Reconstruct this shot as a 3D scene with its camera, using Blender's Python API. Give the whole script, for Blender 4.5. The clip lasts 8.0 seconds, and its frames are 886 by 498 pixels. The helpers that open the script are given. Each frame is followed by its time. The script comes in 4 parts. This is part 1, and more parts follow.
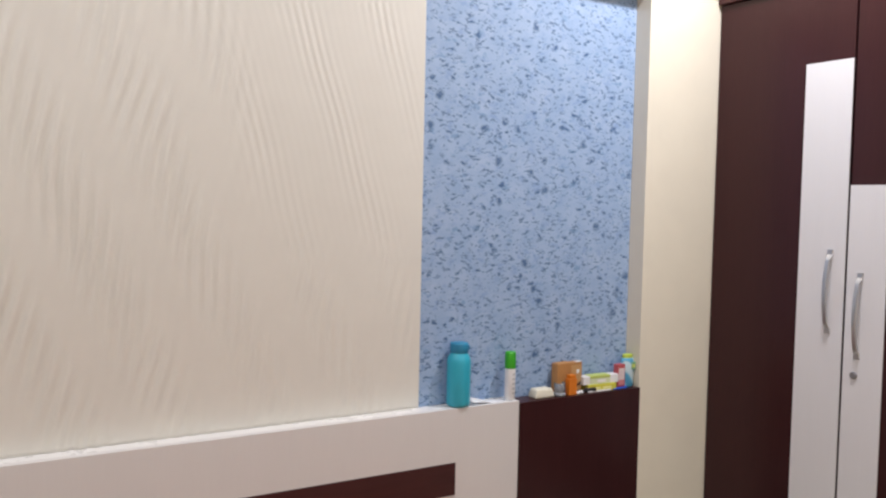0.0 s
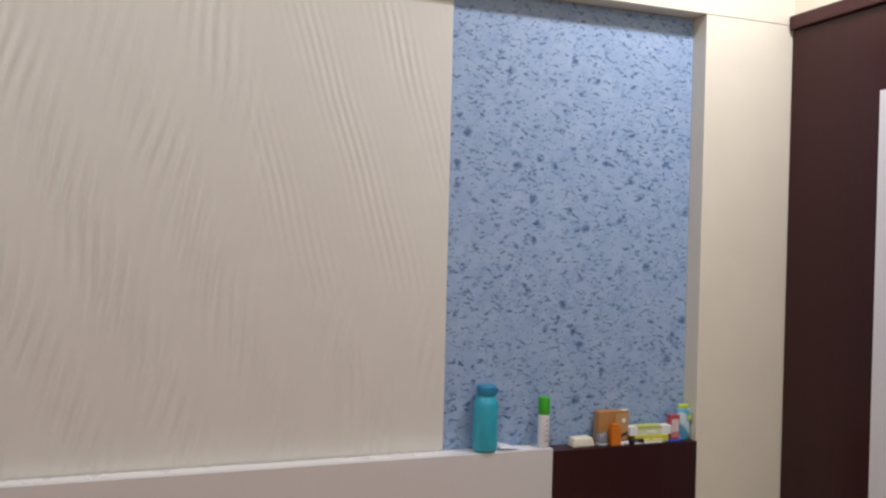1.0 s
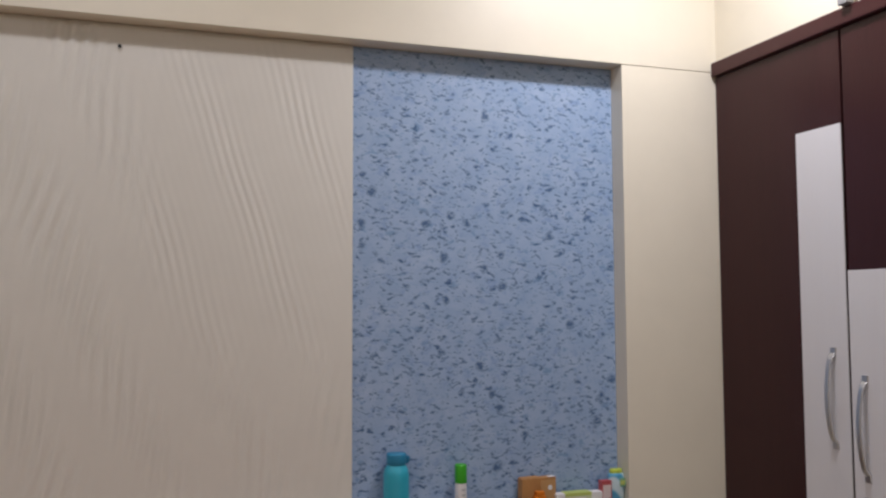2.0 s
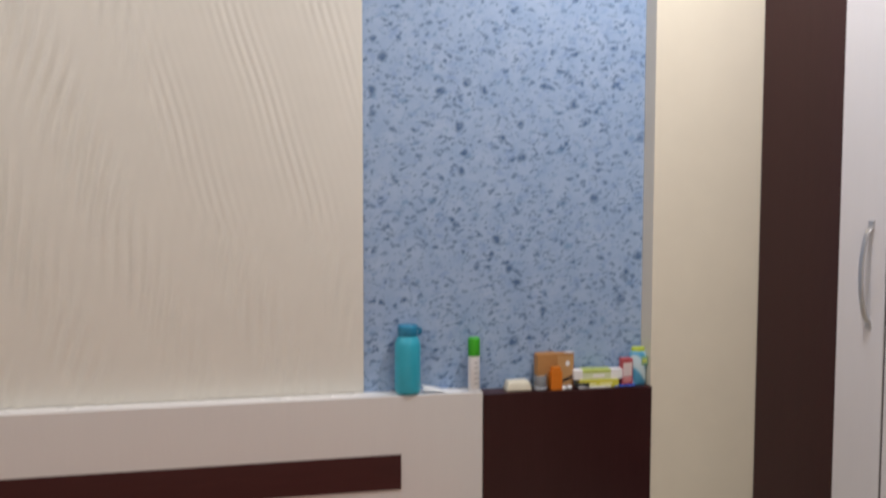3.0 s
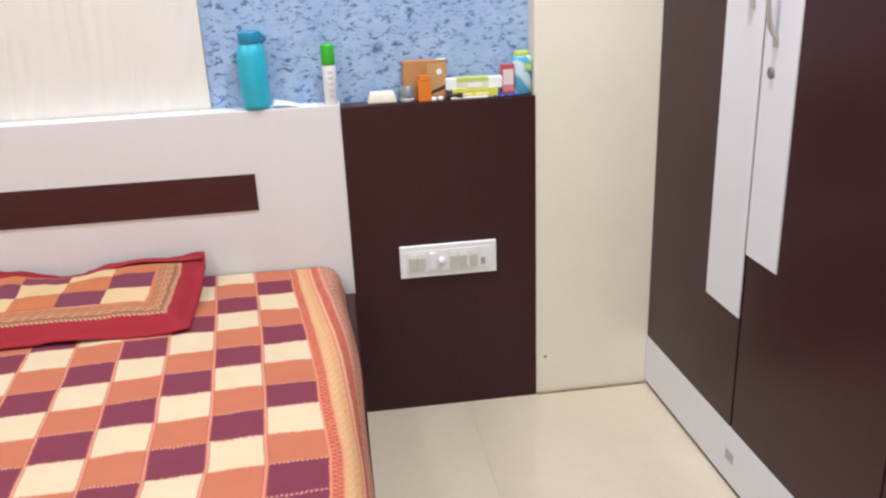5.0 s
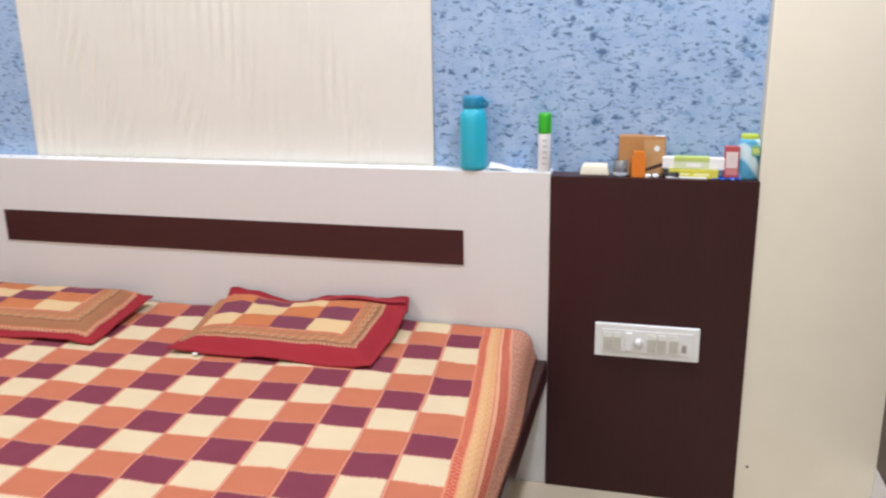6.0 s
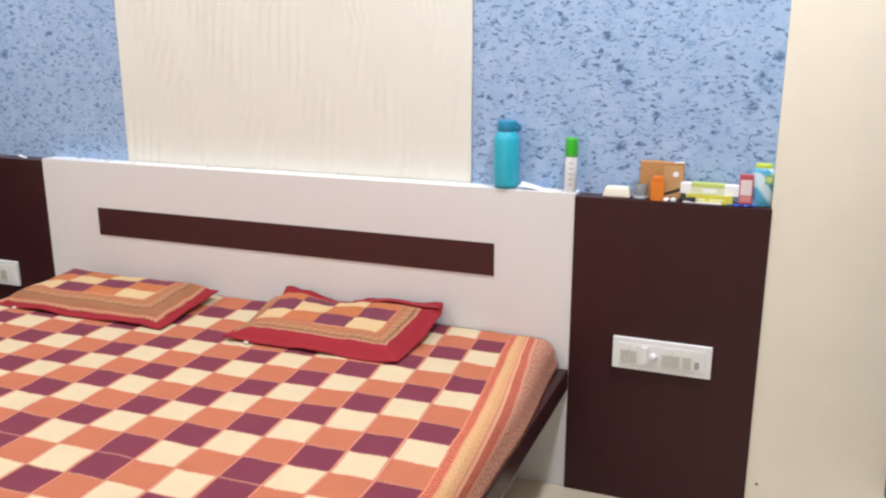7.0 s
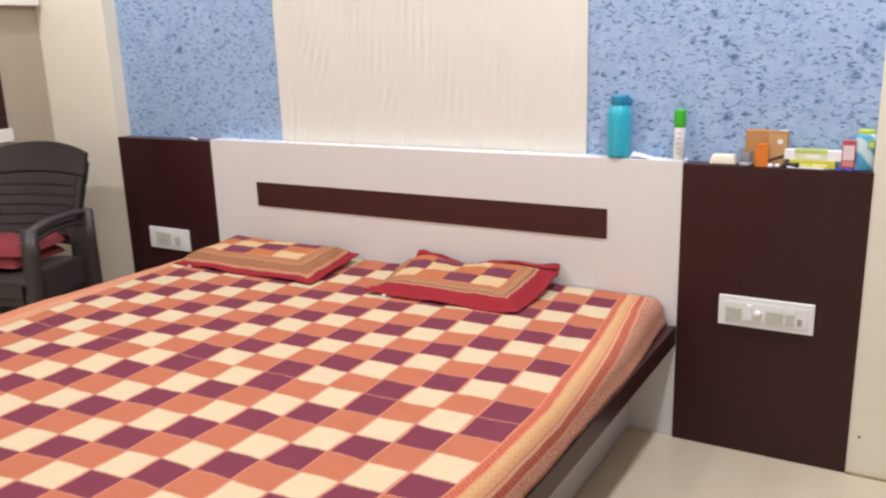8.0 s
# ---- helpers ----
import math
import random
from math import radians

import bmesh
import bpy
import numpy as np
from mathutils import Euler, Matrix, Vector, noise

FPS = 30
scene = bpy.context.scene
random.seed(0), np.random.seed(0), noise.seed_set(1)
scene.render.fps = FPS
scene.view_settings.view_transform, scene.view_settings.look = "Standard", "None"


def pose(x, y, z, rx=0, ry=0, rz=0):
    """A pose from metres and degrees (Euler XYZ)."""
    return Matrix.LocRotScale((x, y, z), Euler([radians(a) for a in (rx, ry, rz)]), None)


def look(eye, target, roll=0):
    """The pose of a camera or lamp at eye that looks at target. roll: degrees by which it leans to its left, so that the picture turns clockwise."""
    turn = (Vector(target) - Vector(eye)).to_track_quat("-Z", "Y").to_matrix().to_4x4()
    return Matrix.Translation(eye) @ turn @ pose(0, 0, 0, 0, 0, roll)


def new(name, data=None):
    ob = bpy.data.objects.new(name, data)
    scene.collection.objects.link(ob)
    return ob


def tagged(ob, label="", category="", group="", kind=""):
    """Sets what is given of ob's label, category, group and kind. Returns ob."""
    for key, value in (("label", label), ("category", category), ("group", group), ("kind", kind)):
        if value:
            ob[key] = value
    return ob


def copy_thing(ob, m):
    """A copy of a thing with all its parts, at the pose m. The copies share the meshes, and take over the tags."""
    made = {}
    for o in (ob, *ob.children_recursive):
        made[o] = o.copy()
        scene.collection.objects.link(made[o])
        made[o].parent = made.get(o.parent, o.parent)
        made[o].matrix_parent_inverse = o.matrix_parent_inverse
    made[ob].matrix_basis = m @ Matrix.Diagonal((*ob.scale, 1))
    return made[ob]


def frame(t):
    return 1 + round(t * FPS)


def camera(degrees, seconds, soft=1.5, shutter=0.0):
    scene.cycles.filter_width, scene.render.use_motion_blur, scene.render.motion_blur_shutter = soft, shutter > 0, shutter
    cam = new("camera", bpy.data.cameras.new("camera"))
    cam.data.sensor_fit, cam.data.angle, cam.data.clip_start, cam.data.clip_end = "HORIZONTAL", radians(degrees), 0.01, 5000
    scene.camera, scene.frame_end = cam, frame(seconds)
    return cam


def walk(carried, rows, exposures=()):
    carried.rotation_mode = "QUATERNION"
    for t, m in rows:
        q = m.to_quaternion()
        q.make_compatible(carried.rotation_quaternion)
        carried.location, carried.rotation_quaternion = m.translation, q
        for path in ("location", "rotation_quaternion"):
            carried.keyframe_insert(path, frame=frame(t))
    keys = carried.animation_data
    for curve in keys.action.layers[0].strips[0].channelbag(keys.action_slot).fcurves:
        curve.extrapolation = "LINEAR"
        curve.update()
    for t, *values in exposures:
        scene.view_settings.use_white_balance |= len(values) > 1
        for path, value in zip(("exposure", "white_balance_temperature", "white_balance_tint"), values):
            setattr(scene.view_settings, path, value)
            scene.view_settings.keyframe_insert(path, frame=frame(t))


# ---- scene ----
cam = camera(56.3, 8.0, soft=2.3, shutter=0.35)

PATH = [
    (0, (-1.449, -1.938, 1.41), (-0.414, -0.23, 1.309), 1.2),
    (0.5, (-1.272, -1.982, 1.379), (-0.351, -0.208, 1.323), 0.7),
    (1, (-1.098, -2.064, 1.42), (-0.412, -0.186, 1.402), 1.4),
    (1.5, (-0.921, -2.125, 1.442), (-0.323, -0.22, 1.545), -0.5),
    (1.7, (-0.852, -2.122, 1.437), (-0.227, -0.227, 1.569), -0.2),
    (2.8, (-0.583, -2.086, 1.378), (-0.109, -0.143, 1.352), 0.0),
    (3, (-0.555, -2.09, 1.361), (-0.139, -0.138, 1.236), 0.1),
    (3.5, (-0.435, -2.114, 1.292), (-0.107, -0.176, 0.926), -0.7),
    (4, (-0.326, -2.114, 1.215), (0.045, -0.238, 0.629), -1.1),
    (4.2, (-0.285, -2.097, 1.206), (0.103, -0.242, 0.568), -2.1),
    (5.3, (0.086, -1.962, 1.197), (0.115, -0.085, 0.509), -1.7),
    (5.5, (0.134, -1.941, 1.195), (-0.026, -0.058, 0.54), -0.8),
    (6, (0.247, -1.989, 1.209), (-0.242, -0.124, 0.677), -1.0),
    (6.5, (0.357, -2.097, 1.225), (-0.288, -0.28, 0.695), 0.5),
    (7, (0.46, -2.107, 1.231), (-0.252, -0.303, 0.746), 0.0),
    (7.5, (0.537, -2.171, 1.209), (-0.36, -0.46, 0.689), -1.0),
    (8, (0.588, -2.34, 1.205), (-0.398, -0.672, 0.711), -1.8),
]
EXPOSURES = [(0, -0.2, 6570, 13), (0.5, -0.26, 6600, 13), (1, -0.64, 6580, 14), (1.5, -1.27, 6520, 16), (1.7, -1.18, 6540, 15.5), (2.8, -0.62, 6700, 14), (3, -0.49, 6730, 13),
             (3.5, 0.04, 6730, 11), (4, 0.30, 6600, 11), (5.5, 0.56, 6020, 11), (6, 0.44, 6150, 10), (6.5, 0.46, 6220, 10), (7, 0.50, 6290, 10), (7.5, 0.46, 6390, 11), (8, 0.45, 6470, 13)]
walk(cam, [(t, look(e, a, r)) for t, e, a, r in PATH], EXPOSURES)

# ---- world and lamps ----
CEIL = 2.72
world = bpy.data.worlds.new("world")
scene.world = world
world.use_nodes = True
world.node_tree.nodes["Background"].inputs["Color"].default_value = (0.9, 0.93, 1.0, 1)
world.node_tree.nodes["Background"].inputs["Strength"].default_value = 0.03


def disc_lamp(name, x, y, watts, size, colour):
    data = bpy.data.lights.new(name, "AREA")
    data.shape, data.size, data.energy, data.color = "DISK", size, watts, colour
    ob = new(name, data)
    ob.matrix_world = pose(x, y, CEIL - 0.03)
    return ob


LAMP = (0.93, 0.95, 1.02)
# no fixture is in view: first and fourth follow shadows, others added as fill
ASSUMED_LIGHTS = [(0.42, -0.61, 24.0), (-0.92, -0.61, 6.0), (-2.26, -0.61, 14.0), (-1.9, -2.4, 18.0), (0.35, -2.6, 17.0)]
for lx, ly, watts in ASSUMED_LIGHTS:
    disc_lamp("downlight_lamp", lx, ly, watts, 0.16, LAMP)

# ---- materials ----


class Nodes:
    """A small wrapper that writes a node tree as formulas."""

    def __init__(self, name):
        self.m = bpy.data.materials.new(name)
        self.m.use_nodes = True
        self.t = self.m.node_tree
        self.bsdf = self.t.nodes["Principled BSDF"]

    def link(self, value, socket):
        if isinstance(value, bpy.types.NodeSocket):
            self.t.links.new(value, socket)
        elif isinstance(value, (tuple, list)) and len(value) == 3 and socket.type == "RGBA":
            socket.default_value = (*value, 1)
        else:
            socket.default_value = value

    def node(self, kind, **props):
        n = self.t.nodes.new(kind)
        for k, v in props.items():
            setattr(n, k, v)
        return n

    def math(self, op, a, b=0.0, c=0.0):
        n = self.node("ShaderNodeMath", operation=op)
        for v, s in zip((a, b, c), n.inputs):
            self.link(v, s)
        return n.outputs[0]

    def between(self, v, lo, hi):
        return self.math("MULTIPLY", self.math("GREATER_THAN", v, lo), self.math("LESS_THAN", v, hi))

    def mix(self, f, a, b, blend="MIX"):
        n = self.node("ShaderNodeMix", data_type="RGBA", blend_type=blend)
        self.link(f, n.inputs[0])
        self.link(a, n.inputs[6])
        self.link(b, n.inputs[7])
        return n.outputs[2]

    def coords(self, which="Object", scale=(1, 1, 1), rot=(0, 0, 0)):
        c = self.node("ShaderNodeTexCoord")
        m = self.node("ShaderNodeMapping")
        self.link(c.outputs[which], m.inputs[0])
        m.inputs["Scale"].default_value = scale
        m.inputs["Rotation"].default_value = [radians(a) for a in rot]
        return m.outputs[0]

    def uv(self):
        s = self.node("ShaderNodeSeparateXYZ")
        self.link(self.node("ShaderNodeTexCoord").outputs["UV"], s.inputs[0])
        return s.outputs[0], s.outputs[1]

    def noise(self, co, scale, detail=3.0, rough=0.55, distort=0.0):
        n = self.node("ShaderNodeTexNoise")
        self.link(co, n.inputs["Vector"])
        n.inputs["Scale"].default_value, n.inputs["Detail"].default_value = scale, detail
        n.inputs["Roughness"].default_value, n.inputs["Distortion"].default_value = rough, distort
        return n.outputs[0]

    def ramp(self, f, *stops):
        n = self.node("ShaderNodeValToRGB")
        self.link(f, n.inputs[0])
        e = n.color_ramp.elements
        while len(e) < len(stops):
            e.new(0.5)
        for el, (p, c) in zip(e, stops):
            el.position = p
            el.color = (*c, 1) if isinstance(c, tuple) else (c, c, c, 1)
        return n.outputs[0]

    def bump(self, h, strength, dist):
        n = self.node("ShaderNodeBump")
        n.inputs["Strength"].default_value, n.inputs["Distance"].default_value = strength, dist
        self.link(h, n.inputs["Height"])
        self.t.links.new(n.outputs[0], self.bsdf.inputs["Normal"])

    def out(self, colour, rough=0.5, metal=0.0, spec=0.5, coat=0.0):
        self.link(colour, self.bsdf.inputs["Base Color"])
        self.link(rough, self.bsdf.inputs["Roughness"])
        self.link(metal, self.bsdf.inputs["Metallic"])
        self.link(spec, self.bsdf.inputs["Specular IOR Level"])
        if coat:
            self.bsdf.inputs["Coat Weight"].default_value = coat
            self.bsdf.inputs["Coat Roughness"].default_value = 0.15
        return self.m


def plain(name, colour, rough=0.5, metal=0.0, vary=0.06, scale=30.0, bump=0.0, spec=0.5):
    """A painted, moulded or metal surface with faint unevenness at two scales."""
    g = Nodes(name)
    co = g.coords()
    f = g.math("ADD", g.math("MULTIPLY", g.noise(co, scale), 0.6), g.math("MULTIPLY", g.noise(co, scale * 0.12), 0.4))
    dark = tuple(c * (1 - vary) for c in colour)
    lite = tuple(min(1.0, c * (1 + vary)) for c in colour)
    col = g.ramp(f, (0.3, dark), (0.7, lite))
    if bump:
        g.bump(g.noise(co, scale * 6, 4.0), bump, 0.002)
    r = g.math("ADD", g.math("MULTIPLY", g.noise(co, scale * 0.5), 0.12), rough - 0.06)
    return g.out(col, r, metal, spec)


def laminate(name, colour, streak, rough, along="z", spec=0.5):
    """Laminate board with a fine printed grain that runs along one axis."""
    g = Nodes(name)
    sc = {"z": (1, 1, 0.04), "x": (0.04, 1, 1), "y": (1, 0.04, 1)}[along]
    grain = g.noise(g.coords(scale=sc), 260.0, 4.0, 0.6)
    broad = g.noise(g.coords(scale=sc), 22.0, 3.0, 0.6)
    f = g.math("ADD", g.math("MULTIPLY", grain, 0.65), g.math("MULTIPLY", broad, 0.35))
    col = g.ramp(f, (0.35, streak), (0.65, colour))
    smear = g.noise(g.coords(), 5.0, 4.0)
    g.bump(grain, 0.08, 0.001)
    return g.out(col, g.math("ADD", g.math("MULTIPLY", smear, 0.15), rough - 0.07), spec=spec)


M_CREAM = plain("cream_paint", (0.825, 0.765, 0.625), 0.42, vary=0.03, scale=9.0, bump=0.06)
M_WHITEWALL = plain("white_paint", (0.78, 0.76, 0.70), 0.45, vary=0.02, scale=9.0, bump=0.05)
M_CEIL = plain("ceiling_paint", (0.82, 0.81, 0.78), 0.8, vary=0.02, scale=8.0)
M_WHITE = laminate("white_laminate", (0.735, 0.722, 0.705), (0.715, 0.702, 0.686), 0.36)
M_STRIP = laminate("cool_white_laminate", (0.745, 0.738, 0.752), (0.725, 0.718, 0.732), 0.34)
M_WENGE = laminate("wenge_laminate", (0.045, 0.0135, 0.0145), (0.035, 0.0100, 0.0108), 0.30, spec=0.26)
M_WENGE_X = laminate("wenge_laminate_flat", (0.062, 0.0185, 0.0190), (0.048, 0.0140, 0.0145), 0.32, along="x", spec=0.3)
M_WAVE = plain("wave_panel_paint", (0.745, 0.722, 0.655), 0.42, vary=0.02, scale=14.0)
M_STEEL = plain("brushed_steel", (0.60, 0.60, 0.61), 0.34, 1.0, 0.05, 80.0)
M_PLASTIC_W = plain("switch_plastic", (0.81, 0.81, 0.79), 0.3, vary=0.02)
M_PLASTIC_G = plain("switch_rocker_plastic", (0.57, 0.56, 0.49), 0.3, vary=0.02)
M_HOLE = plain("dark_hole", (0.02, 0.02, 0.02), 0.6)
M_GROUT = plain("tile_grout", (0.66, 0.57, 0.43), 0.6, bump=0.1)
M_CHAIR = plain("brown_chair_plastic", (0.043, 0.034, 0.034), 0.38, vary=0.15, scale=20.0)


def tile_material():
    g = Nodes("cream_vitrified_tile")
    info = g.node("ShaderNodeObjectInfo")
    shift = g.node("ShaderNodeVectorMath", operation="ADD")
    g.link(g.coords(), shift.inputs[0])
    comb = g.node("ShaderNodeCombineXYZ")
    g.link(g.math("MULTIPLY", info.outputs["Random"], 37.0), comb.inputs[0])
    g.link(comb.outputs[0], shift.inputs[1])
    f = g.math("ADD", g.math("MULTIPLY", g.noise(shift.outputs[0], 3.0, 5.0, 0.6, 0.8), 0.7), g.math("MULTIPLY", g.noise(shift.outputs[0], 60.0), 0.3))
    col = g.ramp(f, (0.3, (0.60, 0.508, 0.370)), (0.7, (0.665, 0.570, 0.425)))
    smear = g.noise(g.coords("Generated"), 6.0, 4.0)
    return g.out(col, g.math("ADD", g.math("MULTIPLY", smear, 0.12), 0.08))


M_TILE = tile_material()


# larger dabs of the print: place along the wall, height, size
DABS = [(-0.256, 1.724, 0.022), (-0.280, 1.770, 0.014), (-0.283, 1.635, 0.018), (-0.282, 1.581, 0.018), (-0.103, 1.641, 0.018), (-0.033, 1.664, 0.016),
        (0.015, 1.644, 0.016), (-0.054, 1.547, 0.020), (0.066, 1.515, 0.018), (0.123, 1.468, 0.022), (0.248, 1.691, 0.018), (0.268, 1.614, 0.020),
        (0.388, 1.667, 0.018), (0.467, 1.521, 0.015), (0.117, 1.556, 0.020), (0.070, 1.952, 0.024), (-0.048, 1.430, 0.016), (-0.222, 1.404, 0.016),
        (0.411, 1.078, 0.026), (0.424, 1.148, 0.020), (0.111, 1.127, 0.020), (0.085, 1.167, 0.020), (0.462, 1.198, 0.018), (0.048, 1.246, 0.020),
        (0.329, 1.356, 0.020), (0.186, 1.053, 0.016), (0.098, 0.967, 0.024), (-2.02, 1.19, 0.024)]
ND = 0.066


def blue_paper():
    """Blue wallpaper with dabbed flecks of darker blue at two sizes."""
    g = Nodes("blue_dabbed_wallpaper")
    co = g.coords()
    wob = g.node("ShaderNodeVectorMath", operation="ADD")
    n = g.node("ShaderNodeTexNoise")
    g.link(co, n.inputs["Vector"])
    n.inputs["Scale"].default_value = 30.0
    sc = g.node("ShaderNodeVectorMath", operation="SCALE")
    g.link(n.outputs["Color"], sc.inputs[0])
    sc.inputs["Scale"].default_value = 0.03
    g.link(co, wob.inputs[0])
    g.link(sc.outputs[0], wob.inputs[1])

    def flecks(shift, scale, cut, soft, rough, lean=-14, flat=1.9):
        m = g.node("ShaderNodeMapping")
        g.link(wob.outputs[0], m.inputs[0])
        m.inputs["Location"].default_value = (shift, 0, shift * 1.7)
        m.inputs["Rotation"].default_value = (0, radians(lean), 0)
        m.inputs["Scale"].default_value = (0.85, 1.0, flat)
        return g.ramp(g.noise(m.outputs[0], scale, 4.0, rough), (cut, 0.0), (cut + soft, 1.0))

    cloud = g.ramp(g.noise(co, 17.0, 3.0, 0.6), (0.40, 0.25), (0.56, 1.0))
    base = g.ramp(g.noise(co, 14.0, 5.0, 0.65), (0.3, (0.285, 0.415, 0.622)), (0.7, (0.385, 0.505, 0.690)))
    pale = flecks(0.0, 40.0, 0.53, 0.10, 0.6, flat=1.3)
    col = g.mix(g.math("MULTIPLY", g.math("MULTIPLY", pale, cloud), 0.5), base, (0.17, 0.29, 0.55))
    teal = flecks(3.0, 36.0, 0.60, 0.07, 0.6, flat=1.5)
    col = g.mix(g.math("MULTIPLY", teal, 0.55), col, (0.10, 0.24, 0.45))
    dark = g.math("MULTIPLY", flecks(7.0, 50.0, 0.583, 0.035, 0.58), cloud)
    cross = g.math("MULTIPLY", flecks(11.0, 52.0, 0.592, 0.03, 0.54, 48, 1.9), 0.95)
    dark = g.math("MAXIMUM", dark, cross)
    # the larger dabs
    for x, z, r in DABS:
        n = g.node("ShaderNodeVectorMath", operation="DISTANCE")
        g.link(wob.outputs[0], n.inputs[0])
        n.inputs[1].default_value = (x + 0.015, ND + 0.012, z + 0.015)
        dab = g.math("SUBTRACT", 1.0, g.math("DIVIDE", n.outputs["Value"], r * 0.8))
        dark = g.math("MAXIMUM", dark, g.math("MULTIPLY", g.math("MAXIMUM", dab, 0.0), 1.5))
    ragged = g.ramp(g.noise(g.coords(scale=(0.75, 1, 1.5), rot=(0, 25, 0)), 150.0, 3.0, 0.6), (0.38, 0.15), (0.50, 1.0))
    dark = g.math("MINIMUM", g.math("MULTIPLY", dark, ragged), 0.86)
    col = g.mix(dark, col, (0.032, 0.098, 0.230))
    g.bump(g.noise(co, 300.0, 3.0), 0.1, 0.001)
    return g.out(col, 0.5)


M_BLUE = blue_paper()

ORANGE, PURPLE, CREAM = (0.455, 0.143, 0.074), (0.175, 0.033, 0.055), (0.61, 0.49, 0.315)
RED = (0.285, 0.018, 0.027)
SEAM = -0.924
CW, CH = 0.0985, 0.0862


def three(g, idx, a, b, c):
    """Picks a, b or c by idx 0, 1, 2."""
    return g.mix(g.math("GREATER_THAN", idx, 1.5), g.mix(g.math("GREATER_THAN", idx, 0.5), a, b), c)


def weave(g, col, u, v, amount=0.08):
    co = g.coords("UV")
    thread = g.noise(co, 900.0, 2.0)
    blot = g.noise(co, 14.0, 4.0)
    f = g.math("ADD", g.math("MULTIPLY", thread, 0.6), g.math("MULTIPLY", blot, 0.4))
    g.bump(thread, 0.25, 0.001)
    return g.mix(amount, col, g.ramp(f, (0.3, (0.0, 0.0, 0.0)), (0.7, (1.0, 1.0, 1.0))), "OVERLAY")


def sheet_material():
    """Bed sheet: three-colour checks that change order at a sewn seam, with embroidered border bands."""
    g = Nodes("checked_bed_sheet")
    u, v = g.uv()
    fuzz = g.noise(g.coords("UV", scale=(0.3, 1, 1)), 260.0, 2.0)
    fuzz2 = g.noise(g.coords("UV", scale=(1, 0.25, 1)), 300.0, 3.0)
    u = g.math("ADD", u, g.math("MULTIPLY", g.math("SUBTRACT", fuzz, 0.5), 0.005))
    v = g.math("ADD", v, g.math("MULTIPLY", g.math("SUBTRACT", fuzz2, 0.5), 0.012))
    k = g.math("DIVIDE", g.math("SUBTRACT", -0.062, v), CH)
    kf = g.math("FLOOR", k)
    c = g.math("DIVIDE", g.math("SUBTRACT", -0.1345, u), CW)
    cf = g.math("FLOOR", c)
    first = g.math("FLOORED_MODULO", g.math("SUBTRACT", kf, cf), 3.0)
    k2 = g.math("DIVIDE", g.math("SUBTRACT", SEAM, v), CH)
    k2f = g.math("FLOOR", k2)
    second = g.math("FLOORED_MODULO", g.math("SUBTRACT", cf, k2f), 3.0)
    past = g.math("LESS_THAN", v, SEAM)
    a = three(g, first, PURPLE, CREAM, ORANGE)
    b = three(g, second, PURPLE, CREAM, ORANGE)
    col = g.mix(past, a, b)
    # thin stitched lines between the checks
    kk = g.math("FRACT", g.math("ADD", g.math("MULTIPLY", k, g.math("SUBTRACT", 1.0, past)), g.math("MULTIPLY", k2, past)))
    cc = g.math("FRACT", c)
    near_c = g.math("MINIMUM", cc, g.math("SUBTRACT", 1.0, cc))
    edge_k = g.math("LESS_THAN", g.math("MINIMUM", kk, g.math("SUBTRACT", 1.0, kk)), 0.030)
    dash = g.math("GREATER_THAN", g.math("FRACT", g.math("MULTIPLY", u, 150.0)), 0.42)
    col = g.mix(g.math("MULTIPLY", g.math("MULTIPLY", edge_k, dash), 0.75), col, (0.62, 0.30, 0.19))
    # pale woven cords with darker edges run the length of the bed
    col = g.mix(g.math("MULTIPLY", g.math("LESS_THAN", near_c, 0.044), 0.7), col, (0.36, 0.085, 0.055))
    twist = g.mix(g.math("GREATER_THAN", g.math("FRACT", g.math("MULTIPLY", v, 150.0)), 0.45), (0.53, 0.19, 0.12), (0.64, 0.29, 0.19))
    col = g.mix(g.math("MULTIPLY", g.math("LESS_THAN", near_c, 0.022), 0.9), col, twist)
    # border along the near side: distance from the inner line
    d = g.math("ADD", u, 0.145)
    zig = g.math("MULTIPLY", g.math("PINGPONG", v, 0.006), 1.0)

    def band(col, d, lo, hi, paint):
        return g.mix(g.between(d, lo, hi), col, paint)

    def zigzag(col, d, mid, amp, thick, paint):
        w = g.math("ABSOLUTE", g.math("SUBTRACT", g.math("SUBTRACT", d, mid), g.math("MULTIPLY", g.math("SUBTRACT", zig, 0.003), amp)))
        return g.mix(g.math("LESS_THAN", w, thick), col, paint)

    wavy = g.math("MULTIPLY", g.math("SINE", g.math("MULTIPLY", v, 260.0)), 0.004)
    col = band(col, d, 0.0, 9.0, (0.58, 0.215, 0.120))
    col = band(col, d, 0.004, 0.018, (0.43, 0.080, 0.048))
    col = zigzag(col, d, 0.011, 2.2, 0.0016, (0.62, 0.26, 0.14))
    col = band(col, d, 0.021, 0.047, (0.59, 0.33, 0.155))
    ww = g.math("ABSOLUTE", g.math("SUBTRACT", g.math("SUBTRACT", d, 0.030), wavy))
    col = g.mix(g.math("LESS_THAN", ww, 0.0018), col, (0.62, 0.38, 0.19))
    w2 = g.math("ABSOLUTE", g.math("ADD", g.math("SUBTRACT", d, 0.040), wavy))
    col = g.mix(g.math("LESS_THAN", w2, 0.0013), col, (0.56, 0.25, 0.10))
    col = band(col, d, 0.047, 0.051, (0.54, 0.20, 0.12))
    col = band(col, d, 0.051, 0.057, (0.62, 0.33, 0.19))
